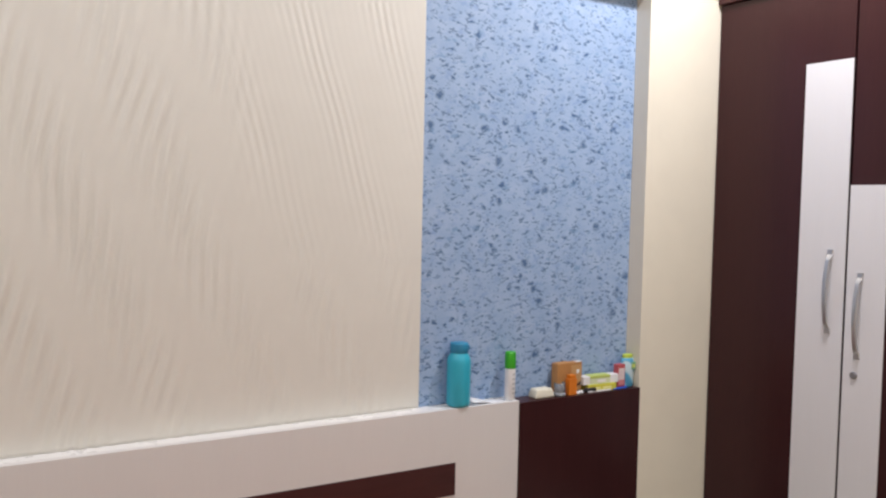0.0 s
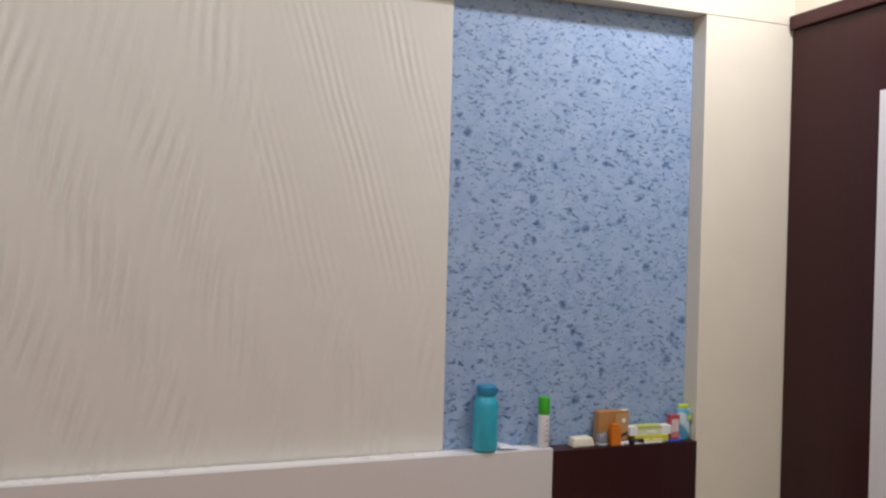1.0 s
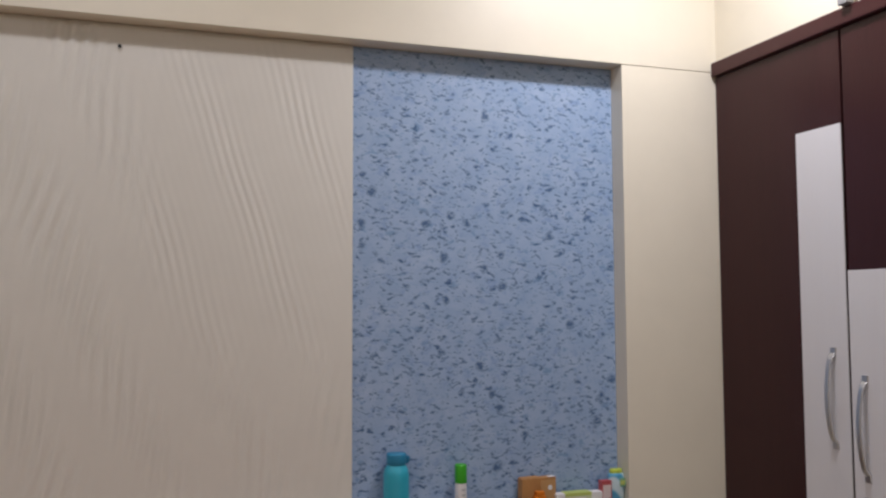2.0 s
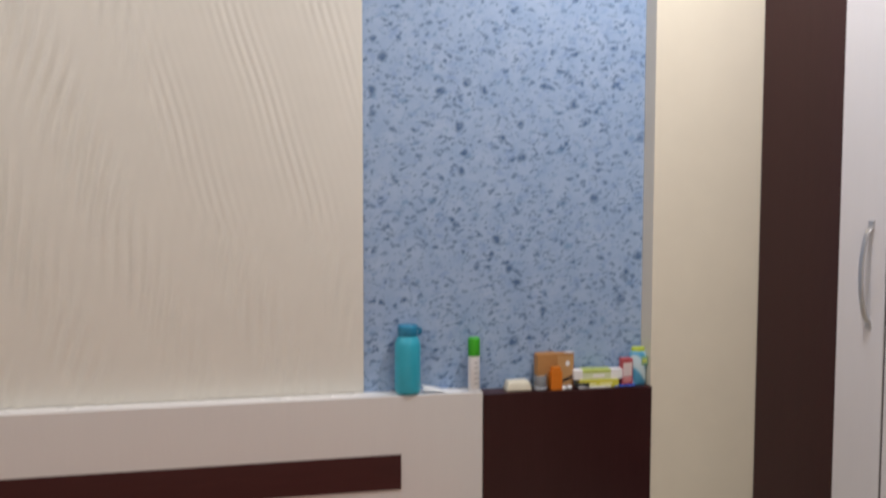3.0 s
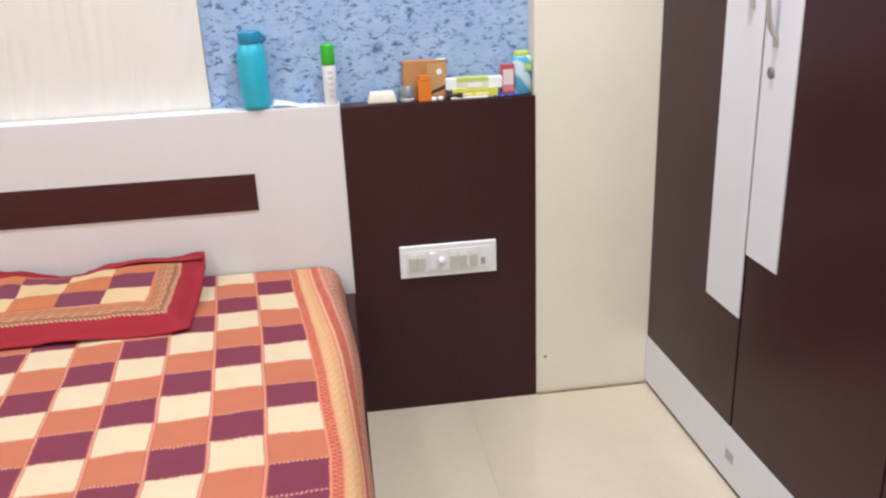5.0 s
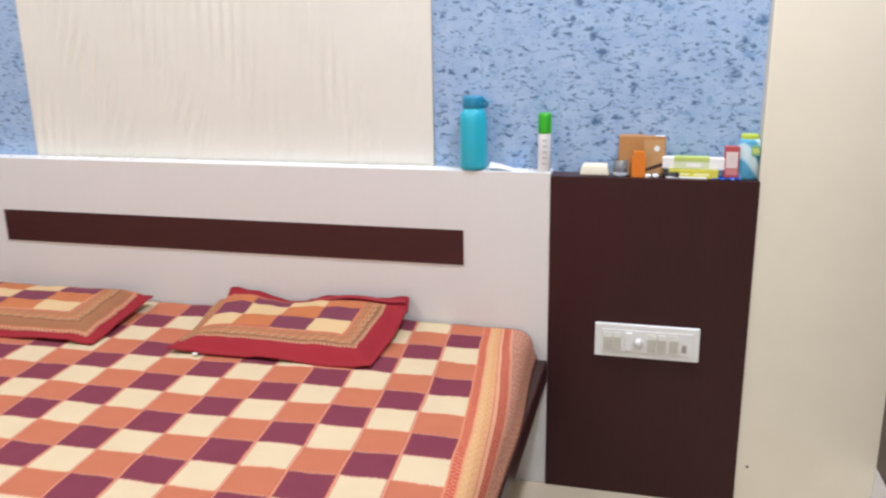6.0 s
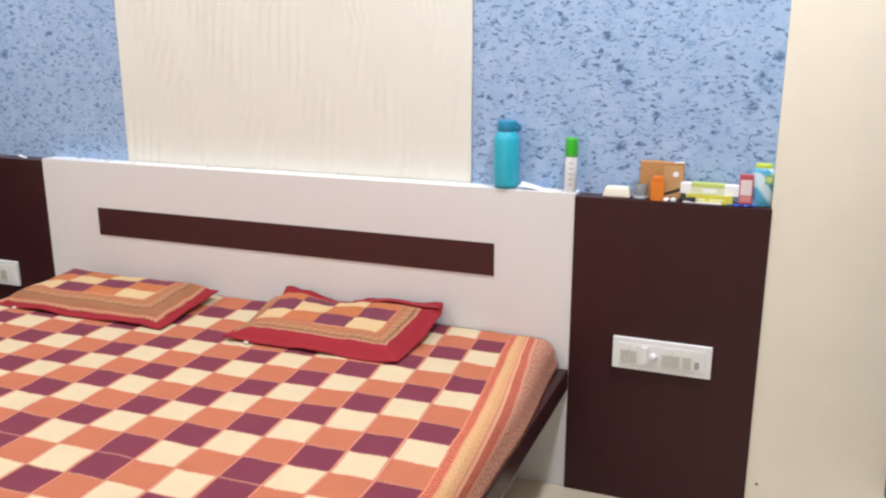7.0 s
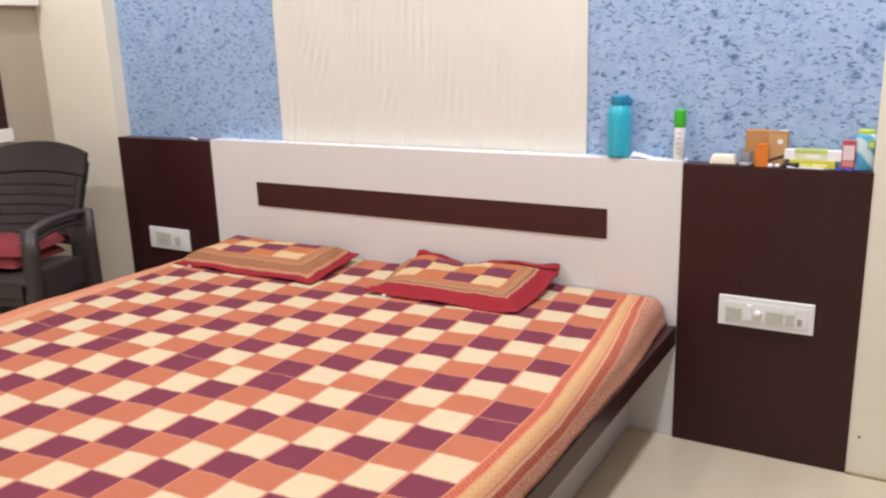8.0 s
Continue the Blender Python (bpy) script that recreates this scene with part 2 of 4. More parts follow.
    col = band(col, d, 0.058, 0.074, (0.40, 0.072, 0.046))
    col = zigzag(col, d, 0.0665, 2.2, 0.0016, (0.62, 0.27, 0.15))
    col = band(col, d, 0.078, 0.082, (0.60, 0.29, 0.20))
    # speckled weave on the hanging side
    speck = g.ramp(g.noise(g.coords("UV", scale=(1.0, 0.6, 1)), 210.0, 2.0, 0.6), (0.46, 0.0), (0.60, 1.0))
    side = g.mix(speck, (0.43, 0.165, 0.110), (0.57, 0.33, 0.22))
    col = g.mix(g.math("GREATER_THAN", d, 0.082), col, side)
    # border along the far side
    e = g.math("SUBTRACT", -1.767, u)
    col = band(col, e, 0.0, 9.0, (0.55, 0.22, 0.12))
    col = band(col, e, 0.006, 0.016, (0.58, 0.31, 0.18))
    col = band(col, e, 0.024, 0.050, (0.58, 0.28, 0.16))
    return g.out(weave(g, col, u, v), 0.85, spec=0.25)


def pillow_material(order, hem, start, pitch, row, top, far, inset=0.0):
    """Pillow cover: checks in the middle, ornamental bands round them, a red hem."""
    g = Nodes("checked_pillow_cover")
    u, v = g.uv()
    ripple = g.noise(g.coords("UV"), 18.0, 3.0)
    u = g.math("ADD", u, g.math("MULTIPLY", g.math("SUBTRACT", ripple, 0.5), 0.012))
    # u across 0..0.54, v 0 at the near hem..0.36
    c = g.math("DIVIDE", g.math("SUBTRACT", u, start), pitch)
    k = g.math("DIVIDE", g.math("SUBTRACT", v, 0.102 + inset), row)
    idx = g.math("FLOORED_MODULO", g.math("ADD", g.math("FLOOR", c), g.math("MULTIPLY", g.math("FLOOR", k), 2.0)), 3.0)
    col = three(g, idx, *order)
    m = g.math("MINIMUM", g.math("MINIMUM", g.math("ADD", u, 0.070), g.math("SUBTRACT", 0.54, u)), g.math("MINIMUM", v, g.math("SUBTRACT", far, v)))
    run = g.math("ADD", u, v)
    m = g.math("SUBTRACT", m, inset)
    col = g.mix(g.math("LESS_THAN", m, 0.100), col, BAND)
    for lo, hi, paint in ((0.030, 0.090, (0.31, 0.135, 0.066)), (0.070, 0.076, (0.48, 0.18, 0.085)), (0.054, 0.057, (0.22, 0.080, 0.045))):
        col = g.mix(g.between(m, lo, hi), col, paint)
    w1 = g.math("MULTIPLY", g.math("SINE", g.math("MULTIPLY", run, 230.0)), 0.003)
    for mid, paint in ((0.064, (0.45, 0.29, 0.15)), (0.083, (0.42, 0.20, 0.095))):
        col = g.mix(g.math("LESS_THAN", g.math("ABSOLUTE", g.math("SUBTRACT", g.math("SUBTRACT", m, mid), w1)), 0.0018), col, paint)
    teeth = g.math("MULTIPLY", g.between(m, hem - 0.003, hem + 0.004), g.math("GREATER_THAN", g.math("FRACT", g.math("MULTIPLY", run, 95.0)), 0.5))
    col = g.mix(g.math("GREATER_THAN", v, top - 0.045), col, BAND)
    col = g.mix(g.math("MAXIMUM", g.math("LESS_THAN", m, hem), g.math("GREATER_THAN", v, top)), col, RED)
    teeth = g.math("MULTIPLY", teeth, g.math("LESS_THAN", v, 0.32))
    col = g.mix(teeth, col, (0.50, 0.33, 0.19))
    return g.out(weave(g, col, u, v), 0.85, spec=0.25)


BAND = (0.47, 0.155, 0.082)
PALE, STRAW, PLUM = (0.46, 0.150, 0.058), (0.60, 0.42, 0.22), (0.17, 0.040, 0.066)
M_SHEET = sheet_material()
M_PILLOW_A = pillow_material((STRAW, PALE, PLUM), 0.045, 0.020, 0.104, 0.071, 0.338, 0.450, 0.010)
M_PILLOW_B = pillow_material((STRAW, PLUM, PALE), 0.024, 0.034, 0.101, 0.066, 0.352, 0.450)

# ---- mesh helpers ----


def part(name, bm, material, parent=None, label="", smooth=False):
    me = bpy.data.meshes.new(name)
    bm.to_mesh(me)
    bm.free()
    for m in material if isinstance(material, (list, tuple)) else (material,):
        me.materials.append(m)
    if smooth:
        me.polygons.foreach_set("use_smooth", [True] * len(me.polygons))
    ob = new(name, me)
    ob.parent = parent
    if label:
        tagged(ob, label)
    return ob


def thing(name, label, category, at=(0, 0, 0), turn=0.0, group="", kind=""):
    ob = new(name)
    ob.matrix_basis = pose(*at, 0, 0, turn)
    ob.empty_display_size = 0.05
    return tagged(ob, label, category, group, kind)


def box(x0, x1, y0, y1, z0, z1, bevel=0.0, seg=2, bm=None):
    """A box by its limits with rounded edges; may be added to a bmesh."""
    own = bmesh.new()
    bmesh.ops.create_cube(own, size=1.0)
    bmesh.ops.scale(own, vec=(x1 - x0, y1 - y0, z1 - z0), verts=own.verts)
    bmesh.ops.translate(own, vec=((x0 + x1) / 2, (y0 + y1) / 2, (z0 + z1) / 2), verts=own.verts)
    if bevel:
        bmesh.ops.bevel(own, geom=own.edges[:], offset=bevel, segments=seg, affect="EDGES", profile=0.6)
    if bm is None:
        return own
    me = bpy.data.meshes.new("tmp")
    own.to_mesh(me)
    own.free()
    bm.from_mesh(me)
    bpy.data.meshes.remove(me)
    return bm


def lathe(profile, seg=40, squash=1.0):
    """Turns (radius, height) pairs about the z axis."""
    bm = bmesh.new()
    rings = []
    for r, z in profile:
        rings.append([bm.verts.new((r * math.cos(2 * math.pi * i / seg), squash * r * math.sin(2 * math.pi * i / seg), z)) for i in range(seg)])
    for a, b in zip(rings, rings[1:]):
        for i in range(seg):
            bm.faces.new((a[i], a[(i + 1) % seg], b[(i + 1) % seg], b[i]))
    bm.faces.new(list(reversed(rings[0])))
    bm.faces.new(rings[-1])
    return bm


def sweep(points, radius, seg=12, flat=1.0, up=(0, 0, 1)):
    """A round or oval bar along a line of points."""
    bm = bmesh.new()
    pts = [Vector(p) for p in points]
    rings = []
    for i, p in enumerate(pts):
        d = (pts[min(i + 1, len(pts) - 1)] - pts[max(i - 1, 0)]).normalized()
        ref = Vector(up) if abs(d.dot(Vector(up))) < 0.95 else Vector((1, 0, 0))
        side = d.cross(ref).normalized()
        over = side.cross(d)
        rings.append([bm.verts.new(p + radius * (math.cos(a) * side + flat * math.sin(a) * over)) for a in (2 * math.pi * j / seg for j in range(seg))])
    for a, b in zip(rings, rings[1:]):
        for j in range(seg):
            bm.faces.new((a[j], a[(j + 1) % seg], b[(j + 1) % seg], b[j]))
    bm.faces.new(rings[0])
    bm.faces.new(list(reversed(rings[-1])))
    bmesh.ops.recalc_face_normals(bm, faces=bm.faces)
    return bm


def surface(f, nu, nv, uvf=None):
    """A sheet of nu by nv cells; f gives the place and uvf the texture place for s, t in 0..1."""
    bm = bmesh.new()
    layer = bm.loops.layers.uv.new("UVMap")
    vs = [[bm.verts.new(f(i / nu, j / nv)) for j in range(nv + 1)] for i in range(nu + 1)]
    for i in range(nu):
        for j in range(nv):
            q = ((i, j), (i + 1, j), (i + 1, j + 1), (i, j + 1))
            face = bm.faces.new([vs[a][b] for a, b in q])
            if uvf:
                for lp, (a, b) in zip(face.loops, q):
                    lp[layer].uv = uvf(a / nu, b / nv)
    return bm


def structure(name, bm, material, label, category, smooth=False):
    return tagged(part(name, bm, material, smooth=smooth), label, category, kind="structure")


# ---- the room ----
XL, XW, YB = -2.80, 0.797, -3.6
NL, NR, NT, ND = -2.370, 0.477, 2.118, 0.066
HB = 0.847

bm = bmesh.new()
box(XL - 0.15, NL, 0, 0.22, 0, NT, bm=bm)
box(NR, XW + 0.75, 0, 0.22, 0, NT, bm=bm)
box(NL, NR, ND, 0.22, 0, NT, bm=bm)
structure("wall_north", bm, M_CREAM, "cream painted wall with a shallow recess behind the bed", "wall")
structure("wall_north_band", box(XL - 0.15, XW + 0.75, -0.0015, 0.22, NT + 0.0015, CEIL, 0.001), M_CREAM, "cream painted band above the recess", "wall")
# the side wall stands a little out of square
SKEW = 1.4
for name, x0, z0, z1, text in (("wall_east", 0.006, 2.147, CEIL, "cream wall above the wardrobe"), ("wall_east_far", 0.62, 0, 2.1465, "cream wall behind the wardrobe")):
    w = structure(name, box(x0, 0.80, YB - 0.1, -0.0015, z0, z1), M_CREAM, text, "wall")
    w.matrix_basis = pose(XW, 0, 0, 0, 0, SKEW)
structure("wall_south", box(XL - 0.15, XW + 0.75, YB - 0.15, YB, 0, CEIL), M_CREAM, "plain cream wall", "wall")
structure("ceiling", box(XL - 0.15, XW + 0.75, YB - 0.15, 0.22, CEIL, CEIL + 0.12), M_CEIL, "white plain ceiling", "ceiling")

for x0, x1 in ((NL, -1.515), (-0.310, NR)):
    structure("wallpaper", box(x0 + 0.001, x1 - 0.0005, ND - 0.003, ND - 0.0005, HB - 0.008, NT), M_BLUE, "blue wallpaper with dark blue dabbed flecks", "wallpaper")


def wave_height(x, z):
    """Relief of the carved panel: fine slanting ridges in slanting groups that fade in and out."""
    f = (x + 1.515) / 1.205
    wob = 0.010 * math.sin(z * 9.0 + x * 5.0) + 0.003 * math.sin(z * 19.0 - x * 9.0)
    group = 0.5 + 0.5 * math.cos(2 * math.pi * (x + 0.46 * z - 0.176) / 0.24 + 0.5 * math.sin(z * 3.1 + 2.0 * x))
    vary = 0.9 + 0.3 * noise.noise((x * 3.0, z * 1.3, 3.1))
    left = 0.0044 * (0.08 + group ** 1.2 * vary) * math.sin(2 * math.pi * (x - 0.17 * z + wob) / 0.034)
    patch = max(0.0, min(1.0, 0.75 + 0.9 * noise.noise((x * 6.0, z * 3.0, 8.0))))
    right = 0.0010 * (0.04 + group ** 2.5 * vary * patch) * math.sin(2 * math.pi * (x + 0.27 * z + 0.5 * wob) / 0.0215)
    w = max(0.0, min(1.0, (f - 0.42) / 0.22)) * max(0.0, min(1.0, (z - 1.05) / 0.35))
    w = w * w * (3 - 2 * w)
    rim = max(0.0, min(1.0, min(f, 1 - f) / 0.03))
    low = 0.68 + 0.32 * max(0.0, min(1.0, (z - 1.05) / 0.3))
    return rim * low * ((1 - w) * left * (1.0 - 0.5 * f) + w * right)


PX0, PX1 = -1.515, -0.310
bm = surface(lambda s, t: (PX0 + (PX1 - PX0) * s, ND - 0.010 - wave_height(PX0 + (PX1 - PX0) * s, HB + (NT - HB) * t), HB + (NT - HB) * t), 520, 130)
ext = bmesh.ops.extrude_face_region(bm, geom=bm.faces[:])
for vert in (w for w in ext["geom"] if isinstance(w, bmesh.types.BMVert)):
    vert.co.y = ND - 0.0005
bmesh.ops.recalc_face_normals(bm, faces=bm.faces)
structure("wave_panel", bm, M_WAVE, "off-white wall panel with wavy carved ridges", "wall panel", smooth=True)

# left wall with a window
WY0, WY1, WZ0, WZ1 = -1.55, -0.211, 0.888, 1.390
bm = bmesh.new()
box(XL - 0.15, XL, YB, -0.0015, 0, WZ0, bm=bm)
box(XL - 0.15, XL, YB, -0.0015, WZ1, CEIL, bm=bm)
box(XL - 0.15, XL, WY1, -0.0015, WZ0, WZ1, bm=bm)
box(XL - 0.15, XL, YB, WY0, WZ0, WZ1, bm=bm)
# taupe instead of cream puts the side wall's shade into its colour
M_SIDE_SHADE = plain("shaded_wall_paint", (0.40, 0.335, 0.255), 0.5, vary=0.05, scale=9.0, bump=0.06)
structure("wall_west", bm, M_SIDE_SHADE, "side wall with a window, its shade painted in as taupe", "wall")

# ---- headboard and bed ----
hb = thing("headboard", "white laminate headboard with a dark inlaid stripe", "headboard")
part("front_panel", box(-1.838, -0.001, 0.0, 0.018, 0, HB, 0.0012), M_WHITE, hb)
# ledge is whiter than the front: the overhead light is put into its colour
part("ledge", box(-1.838, -0.001, 0.0182, 0.0625, HB - 0.018, HB, 0.001), plain("lit_gloss_white", (0.86, 0.85, 0.83), 0.28, vary=0.02), hb)
part("inlay_stripe", box(-1.612, -0.220, -0.003, 0.002, 0.602, 0.694, 0.0008), M_WENGE_X, hb, "dark brown laminate stripe")
for x0, x1 in ((0.0, 0.480), (-2.372, -1.839)):
    sp = thing("bedside_panel", "dark brown laminate panel beside the headboard", "panel", group="panels beside the headboard")
    part("front_board", box(x0, x1 - 0.0005, -0.004, 0.014, 0, HB - 0.006, 0.001), M_WENGE, sp)
    part("top_board", box(x0, x1 - 0.0005, 0.0142, 0.0625, HB - 0.024, HB - 0.006, 0.001), M_WENGE_X, sp)

BL, BR, BF = -1.80, -0.036, -1.90
bed = thing("bed", "low double bed with white base and dark side rails", "bed", ((BL + BR) / 2, 0, 0))
ox = (BL + BR) / 2
part("base", box(-1.70 - ox, -0.140 - ox, BF + 0.12, -0.002, 0, 0.300, 0.002), M_WHITE, bed, "white laminate base")
part("rail", box(-0.060 - ox, -0.001 - ox, BF - 0.02, -0.002, 0.298, 0.358, 0.004), M_WENGE, bed, "dark brown side rail")
part("rail", box(-1.815 - ox, -1.775 - ox, BF - 0.02, -0.002, 0.300, 0.360, 0.004), M_WENGE, bed)
part("rail", box(-1.7745 - ox, -0.0605 - ox, BF - 0.02, BF + 0.02, 0.300, 0.360, 0.004), M_WENGE_X, bed)
part("slat_deck", box(-1.7745 - ox, -0.0605 - ox, BF + 0.0205, -0.002, 0.301, 0.330, 0.002), M_WENGE, bed)
part("mattress", box(-1.770 - ox, -0.110 - ox, BF + 0.03, -0.006, 0.332, 0.425, 0.03, 4), plain("mattress_cover", (0.6, 0.55, 0.5), 0.9), bed)


def sheet_section(s):
    """Across the bed: place (x, z) and run along the cloth for s in 0..1, left hem to right hem."""
    r, top, hem = 0.045, 0.438, 0.361
    drop, arc = top - hem - r, r * math.pi / 2
    flat = (BR - BL) - 2 * r
    run = s * (2 * drop + 2 * arc + flat)
    u = run - drop - arc + BL + r
    if run < drop:
        return BL, hem + run, u
    run -= drop
    if run < arc:
        a = run / r
        return BL + r - r * math.cos(a), top - r + r * math.sin(a), u
    run -= arc
    if run < flat:
        return BL + r + run, top, u
    run -= flat
    if run < arc:
        a = run / r
        return BR - r + r * math.sin(a), top - r + r * math.cos(a), u
    down = run - arc
    return BR + 0.34 * down, top - r - down, u


def sheet_place(s, t):
    x, z, u = sheet_section(s)
    y = -0.008 + (BF + 0.02) * t
    ripple = 0.004 * noise.noise((x * 3.0, y * 3.0, 0.4)) + 0.0026 * noise.noise((x * 11.0, y * 8.0, 7.0)) + 0.0014 * noise.noise((x * 24.0, y * 19.0, 3.0)) + 0.0014 * noise.noise((x * 20.0, y * 3.5, 5.0))
    out = min(1.0, -y / 0.6)
    swell = -0.001 + 0.021 * out * out * (3 - 2 * out) + 0.003 * math.cos(10.1 * (y + 0.35)) + 0.003 * noise.noise((2.0, y * 5.0, 1.0))
    x += swell * max(0.0, min(1.0, (x - BR + 0.14) / 0.14))
    x -= 0.006 * math.sin(y * 6.0) * max(0.0, min(1.0, (BL + 0.14 - x) / 0.14))
    return x, y, z + ripple


def sheet_uv(s, t):
    """Place in the print: the cloth lies a little skewed and stretched on the bed."""
    x, z, u = sheet_section(s)
    y = -0.008 + (BF + 0.02) * t
    p, q = x + 0.9, y + 0.9
    du = -0.092 + 0.0227 * p + 0.0751 * q - 0.0067 * p * q + 0.0125 * p * p + 0.0301 * q * q
    dv = 0.0458 - 0.0174 * p + 0.0148 * q - 0.0073 * p * q - 0.0121 * p * p - 0.0353 * q * q
    du += 0.070 * max(0.0, -y - 0.85) * max(0.0, min(1.0, (x + 0.7) / 0.5))
    dv += 0.065 * max(0.0, -y - 0.95) * max(0.0, min(1.0, (-0.6 - x) / 0.5))
    wander = 0.0022 * noise.noise((x * 9.0, y * 11.0, 2.0))
    return u + du + wander + 0.004 * noise.noise((x * 2.5, y * 2.5, 9.0)), y + dv - wander + 0.003 * noise.noise((x * 2.0, y * 2.5, 5.0))


sheet = tagged(part("bed_sheet", surface(sheet_place, 190, 170, sheet_uv), M_SHEET, smooth=True), "orange, purple and cream checked cotton bed sheet spread over the mattress", "bed sheet")
sol = sheet.modifiers.new("thick", "SOLIDIFY")
sol.thickness, sol.offset = 0.003, -1

# ---- pillows ----


def pillow(x0, x1, yn, yf, low, lift, puff, wave, seed):
    """A flat pillow in a hemmed cover: near edge on the sheet, far edge propped up."""
    W, L = x1 - x0, yf - yn

    def place(s, t, side):
        m = min(s, 1 - s) * W
        n = min(t, 1 - t) * L
        e = max(0.0, min(m, n * 1.2) - 0.014)
        dome = puff * (1 - math.exp(-e / 0.030))
        x = x0 + W * s + 0.010 * math.sin(t * 5.0 + seed) * (0.5 - s) + 0.018 * (s - 0.5) * (0.5 - t)
        y = yn + L * t - 0.004 * math.cos(s * math.pi * 2 + seed) * (1 - t)
        z = low + lift * t ** 1.5 + wave * max(0.0, t - 0.45) * (0.42 - 1.55 * math.exp(-((s - 0.38) / 0.15) ** 2))
        if wave > 0.01:
            # the far hem turns up behind the filling
            z += 0.009 * max(0.0, t - 0.93) / 0.07 - 0.011 * math.exp(-((t - 0.93) / 0.07) ** 2) + 0.006 * max(0.0, s - 0.6) * max(0.0, t - 0.9) / 0.04
        z += 0.004 * noise.noise((s * 5, t * 4, seed)) + 0.0035 * noise.noise((s * 14, t * 3, seed + 4)) + side * (0.002 + dome * (1.0 if side > 0 else 0.25))
        hem = max(0.0, 0.03 - m) * 0.10 * math.sin(t * 9 + seed) + max(0.0, 0.03 - n) * 0.14 * math.sin(s * 13 + seed)
        return x, y, max(z + hem, 0.4425 if side < 0 else 0.447)

    bm = surface(lambda s, t: place(s, t, 1), 54, 36, lambda s, t: (0.54 * s, 0.36 * t))
    lower = surface(lambda s, t: place(s, t, -1), 54, 36, lambda s, t: (0.54 * s, 0.36 * t))
    bmesh.ops.reverse_faces(lower, faces=lower.faces)
    me = bpy.data.meshes.new("tmp")
    lower.to_mesh(me)
    lower.free()
    bm.from_mesh(me)
    bpy.data.meshes.remove(me)
    bmesh.ops.bridge_loops(bm, edges=[e for e in bm.edges if e.is_boundary])
    bmesh.ops.recalc_face_normals(bm, faces=bm.faces)
    return bm


for cover, args, text in ((M_PILLOW_A, (-0.884, -0.360, -0.340, -0.018, 0.447, 0.042, 0.030, 0.030, 1.0), "flat checked pillow with red hem, propped against the headboard"),
                          (M_PILLOW_B, (-1.715, -1.105, -0.345, -0.045, 0.447, 0.026, 0.042, 0.004, 4.0), "plump checked pillow with red hem, lying on the bed sheet")):
    p = tagged(new("pillow"), text, "pillow", "pillows on the bed")
    part("cover", pillow(*args), cover, p, smooth=True)
    part("zip_pull", box(args[0] + 0.072, args[0] + 0.084, args[2] - 0.009, args[2] - 0.002, 0.4425, 0.4485, 0.0015), M_PLASTIC_W, p, "small white zip pull")

# the loose end of the cover is folded over along the far edge of the propped pillow
fold = [(-0.640 + 0.270 * i / 14, -0.030 - 0.006 * math.sin(i * 0.7), 0.486 + 0.012 * min(1.0, i / 5) + 0.004 * math.sin(math.pi * i / 14) + 0.002 * i / 14) for i in range(15)]
part("hem_fold", sweep(fold, 0.010, 10, 0.45), plain("red_hem_cotton", RED, 0.88, vary=0.15, scale=40.0, bump=0.3), bpy.data.objects["pillow"], "folded red hem", True)

# ---- floor ----
structure("floor", box(XL - 0.15, XW + 0.75, YB - 0.15, 0.22, -0.10, -0.0012), M_GROUT, "floor of large cream vitrified tiles", "floor")
floor = bpy.data.objects["floor"]
TS = 0.6
shared = {}
for i in range(-6, 3):
    for j in range(0, 7):
        x0, x1 = max(0.288 + TS * i, XL), min(0.288 + TS * (i + 1), XW + 0.62)
        y1, y0 = -TS * j, max(-TS * (j + 1), YB)
        if x1 - x0 < 0.02 or y1 - y0 < 0.02:
            continue
        key = (round(x1 - x0, 3), round(y1 - y0, 3))
        if key not in shared:
            me = bpy.data.meshes.new("tile")
            b = box(0.0003, key[0] - 0.0003, 0.0003, key[1] - 0.0003, -0.0011, 0.0, 0.0003, 1)
            b.to_mesh(me)
            b.free()
            me.materials.append(M_TILE)
            shared[key] = me
        t = new("tile", shared[key])
        t.location = (x0, y0, 0)
        t.parent = floor

# grime in the joint between wall and floor
structure("floor_joint", box(0.481, XW - 0.002, -0.0075, -0.0016, 0.0002, 0.0045, 0.001), plain("joint_grime", (0.30, 0.21, 0.10), 0.8, vary=0.5, scale=60.0), "brownish grime in the joint between wall and floor", "joint")

# ---- wardrobe ----
WEND = -2.0
wr = thing("wardrobe", "dark brown wardrobe with white door strips and white plinth", "wardrobe", (XW, 0, 0), SKEW)
part("carcass", box(0.022, 0.60, WEND, -0.003, 0.0, 2.103, 0.001), M_WENGE, wr)
part("plinth", box(-0.001, 0.021, WEND, -0.003, 0.012, 0.149, 0.001), M_STRIP, wr, "white laminate plinth")
# black strip stands in for the shade in the gap below the plinth
part("plinth_base", box(0.004, 0.021, WEND, -0.003, 0.0, 0.0118), M_HOLE, wr, "black strip painted as the shade in the gap under the plinth")
part("cornice", box(-0.015, 0.60, WEND, -0.003, 2.104, 2.146, 0.004), M_WENGE_X, wr)
part("label", box(-0.0025, -0.0005, -0.512, -0.478, 0.068, 0.094, 0.0005), plain("grey_sticker", (0.42, 0.40, 0.36), 0.4), wr, "small grey sticker")


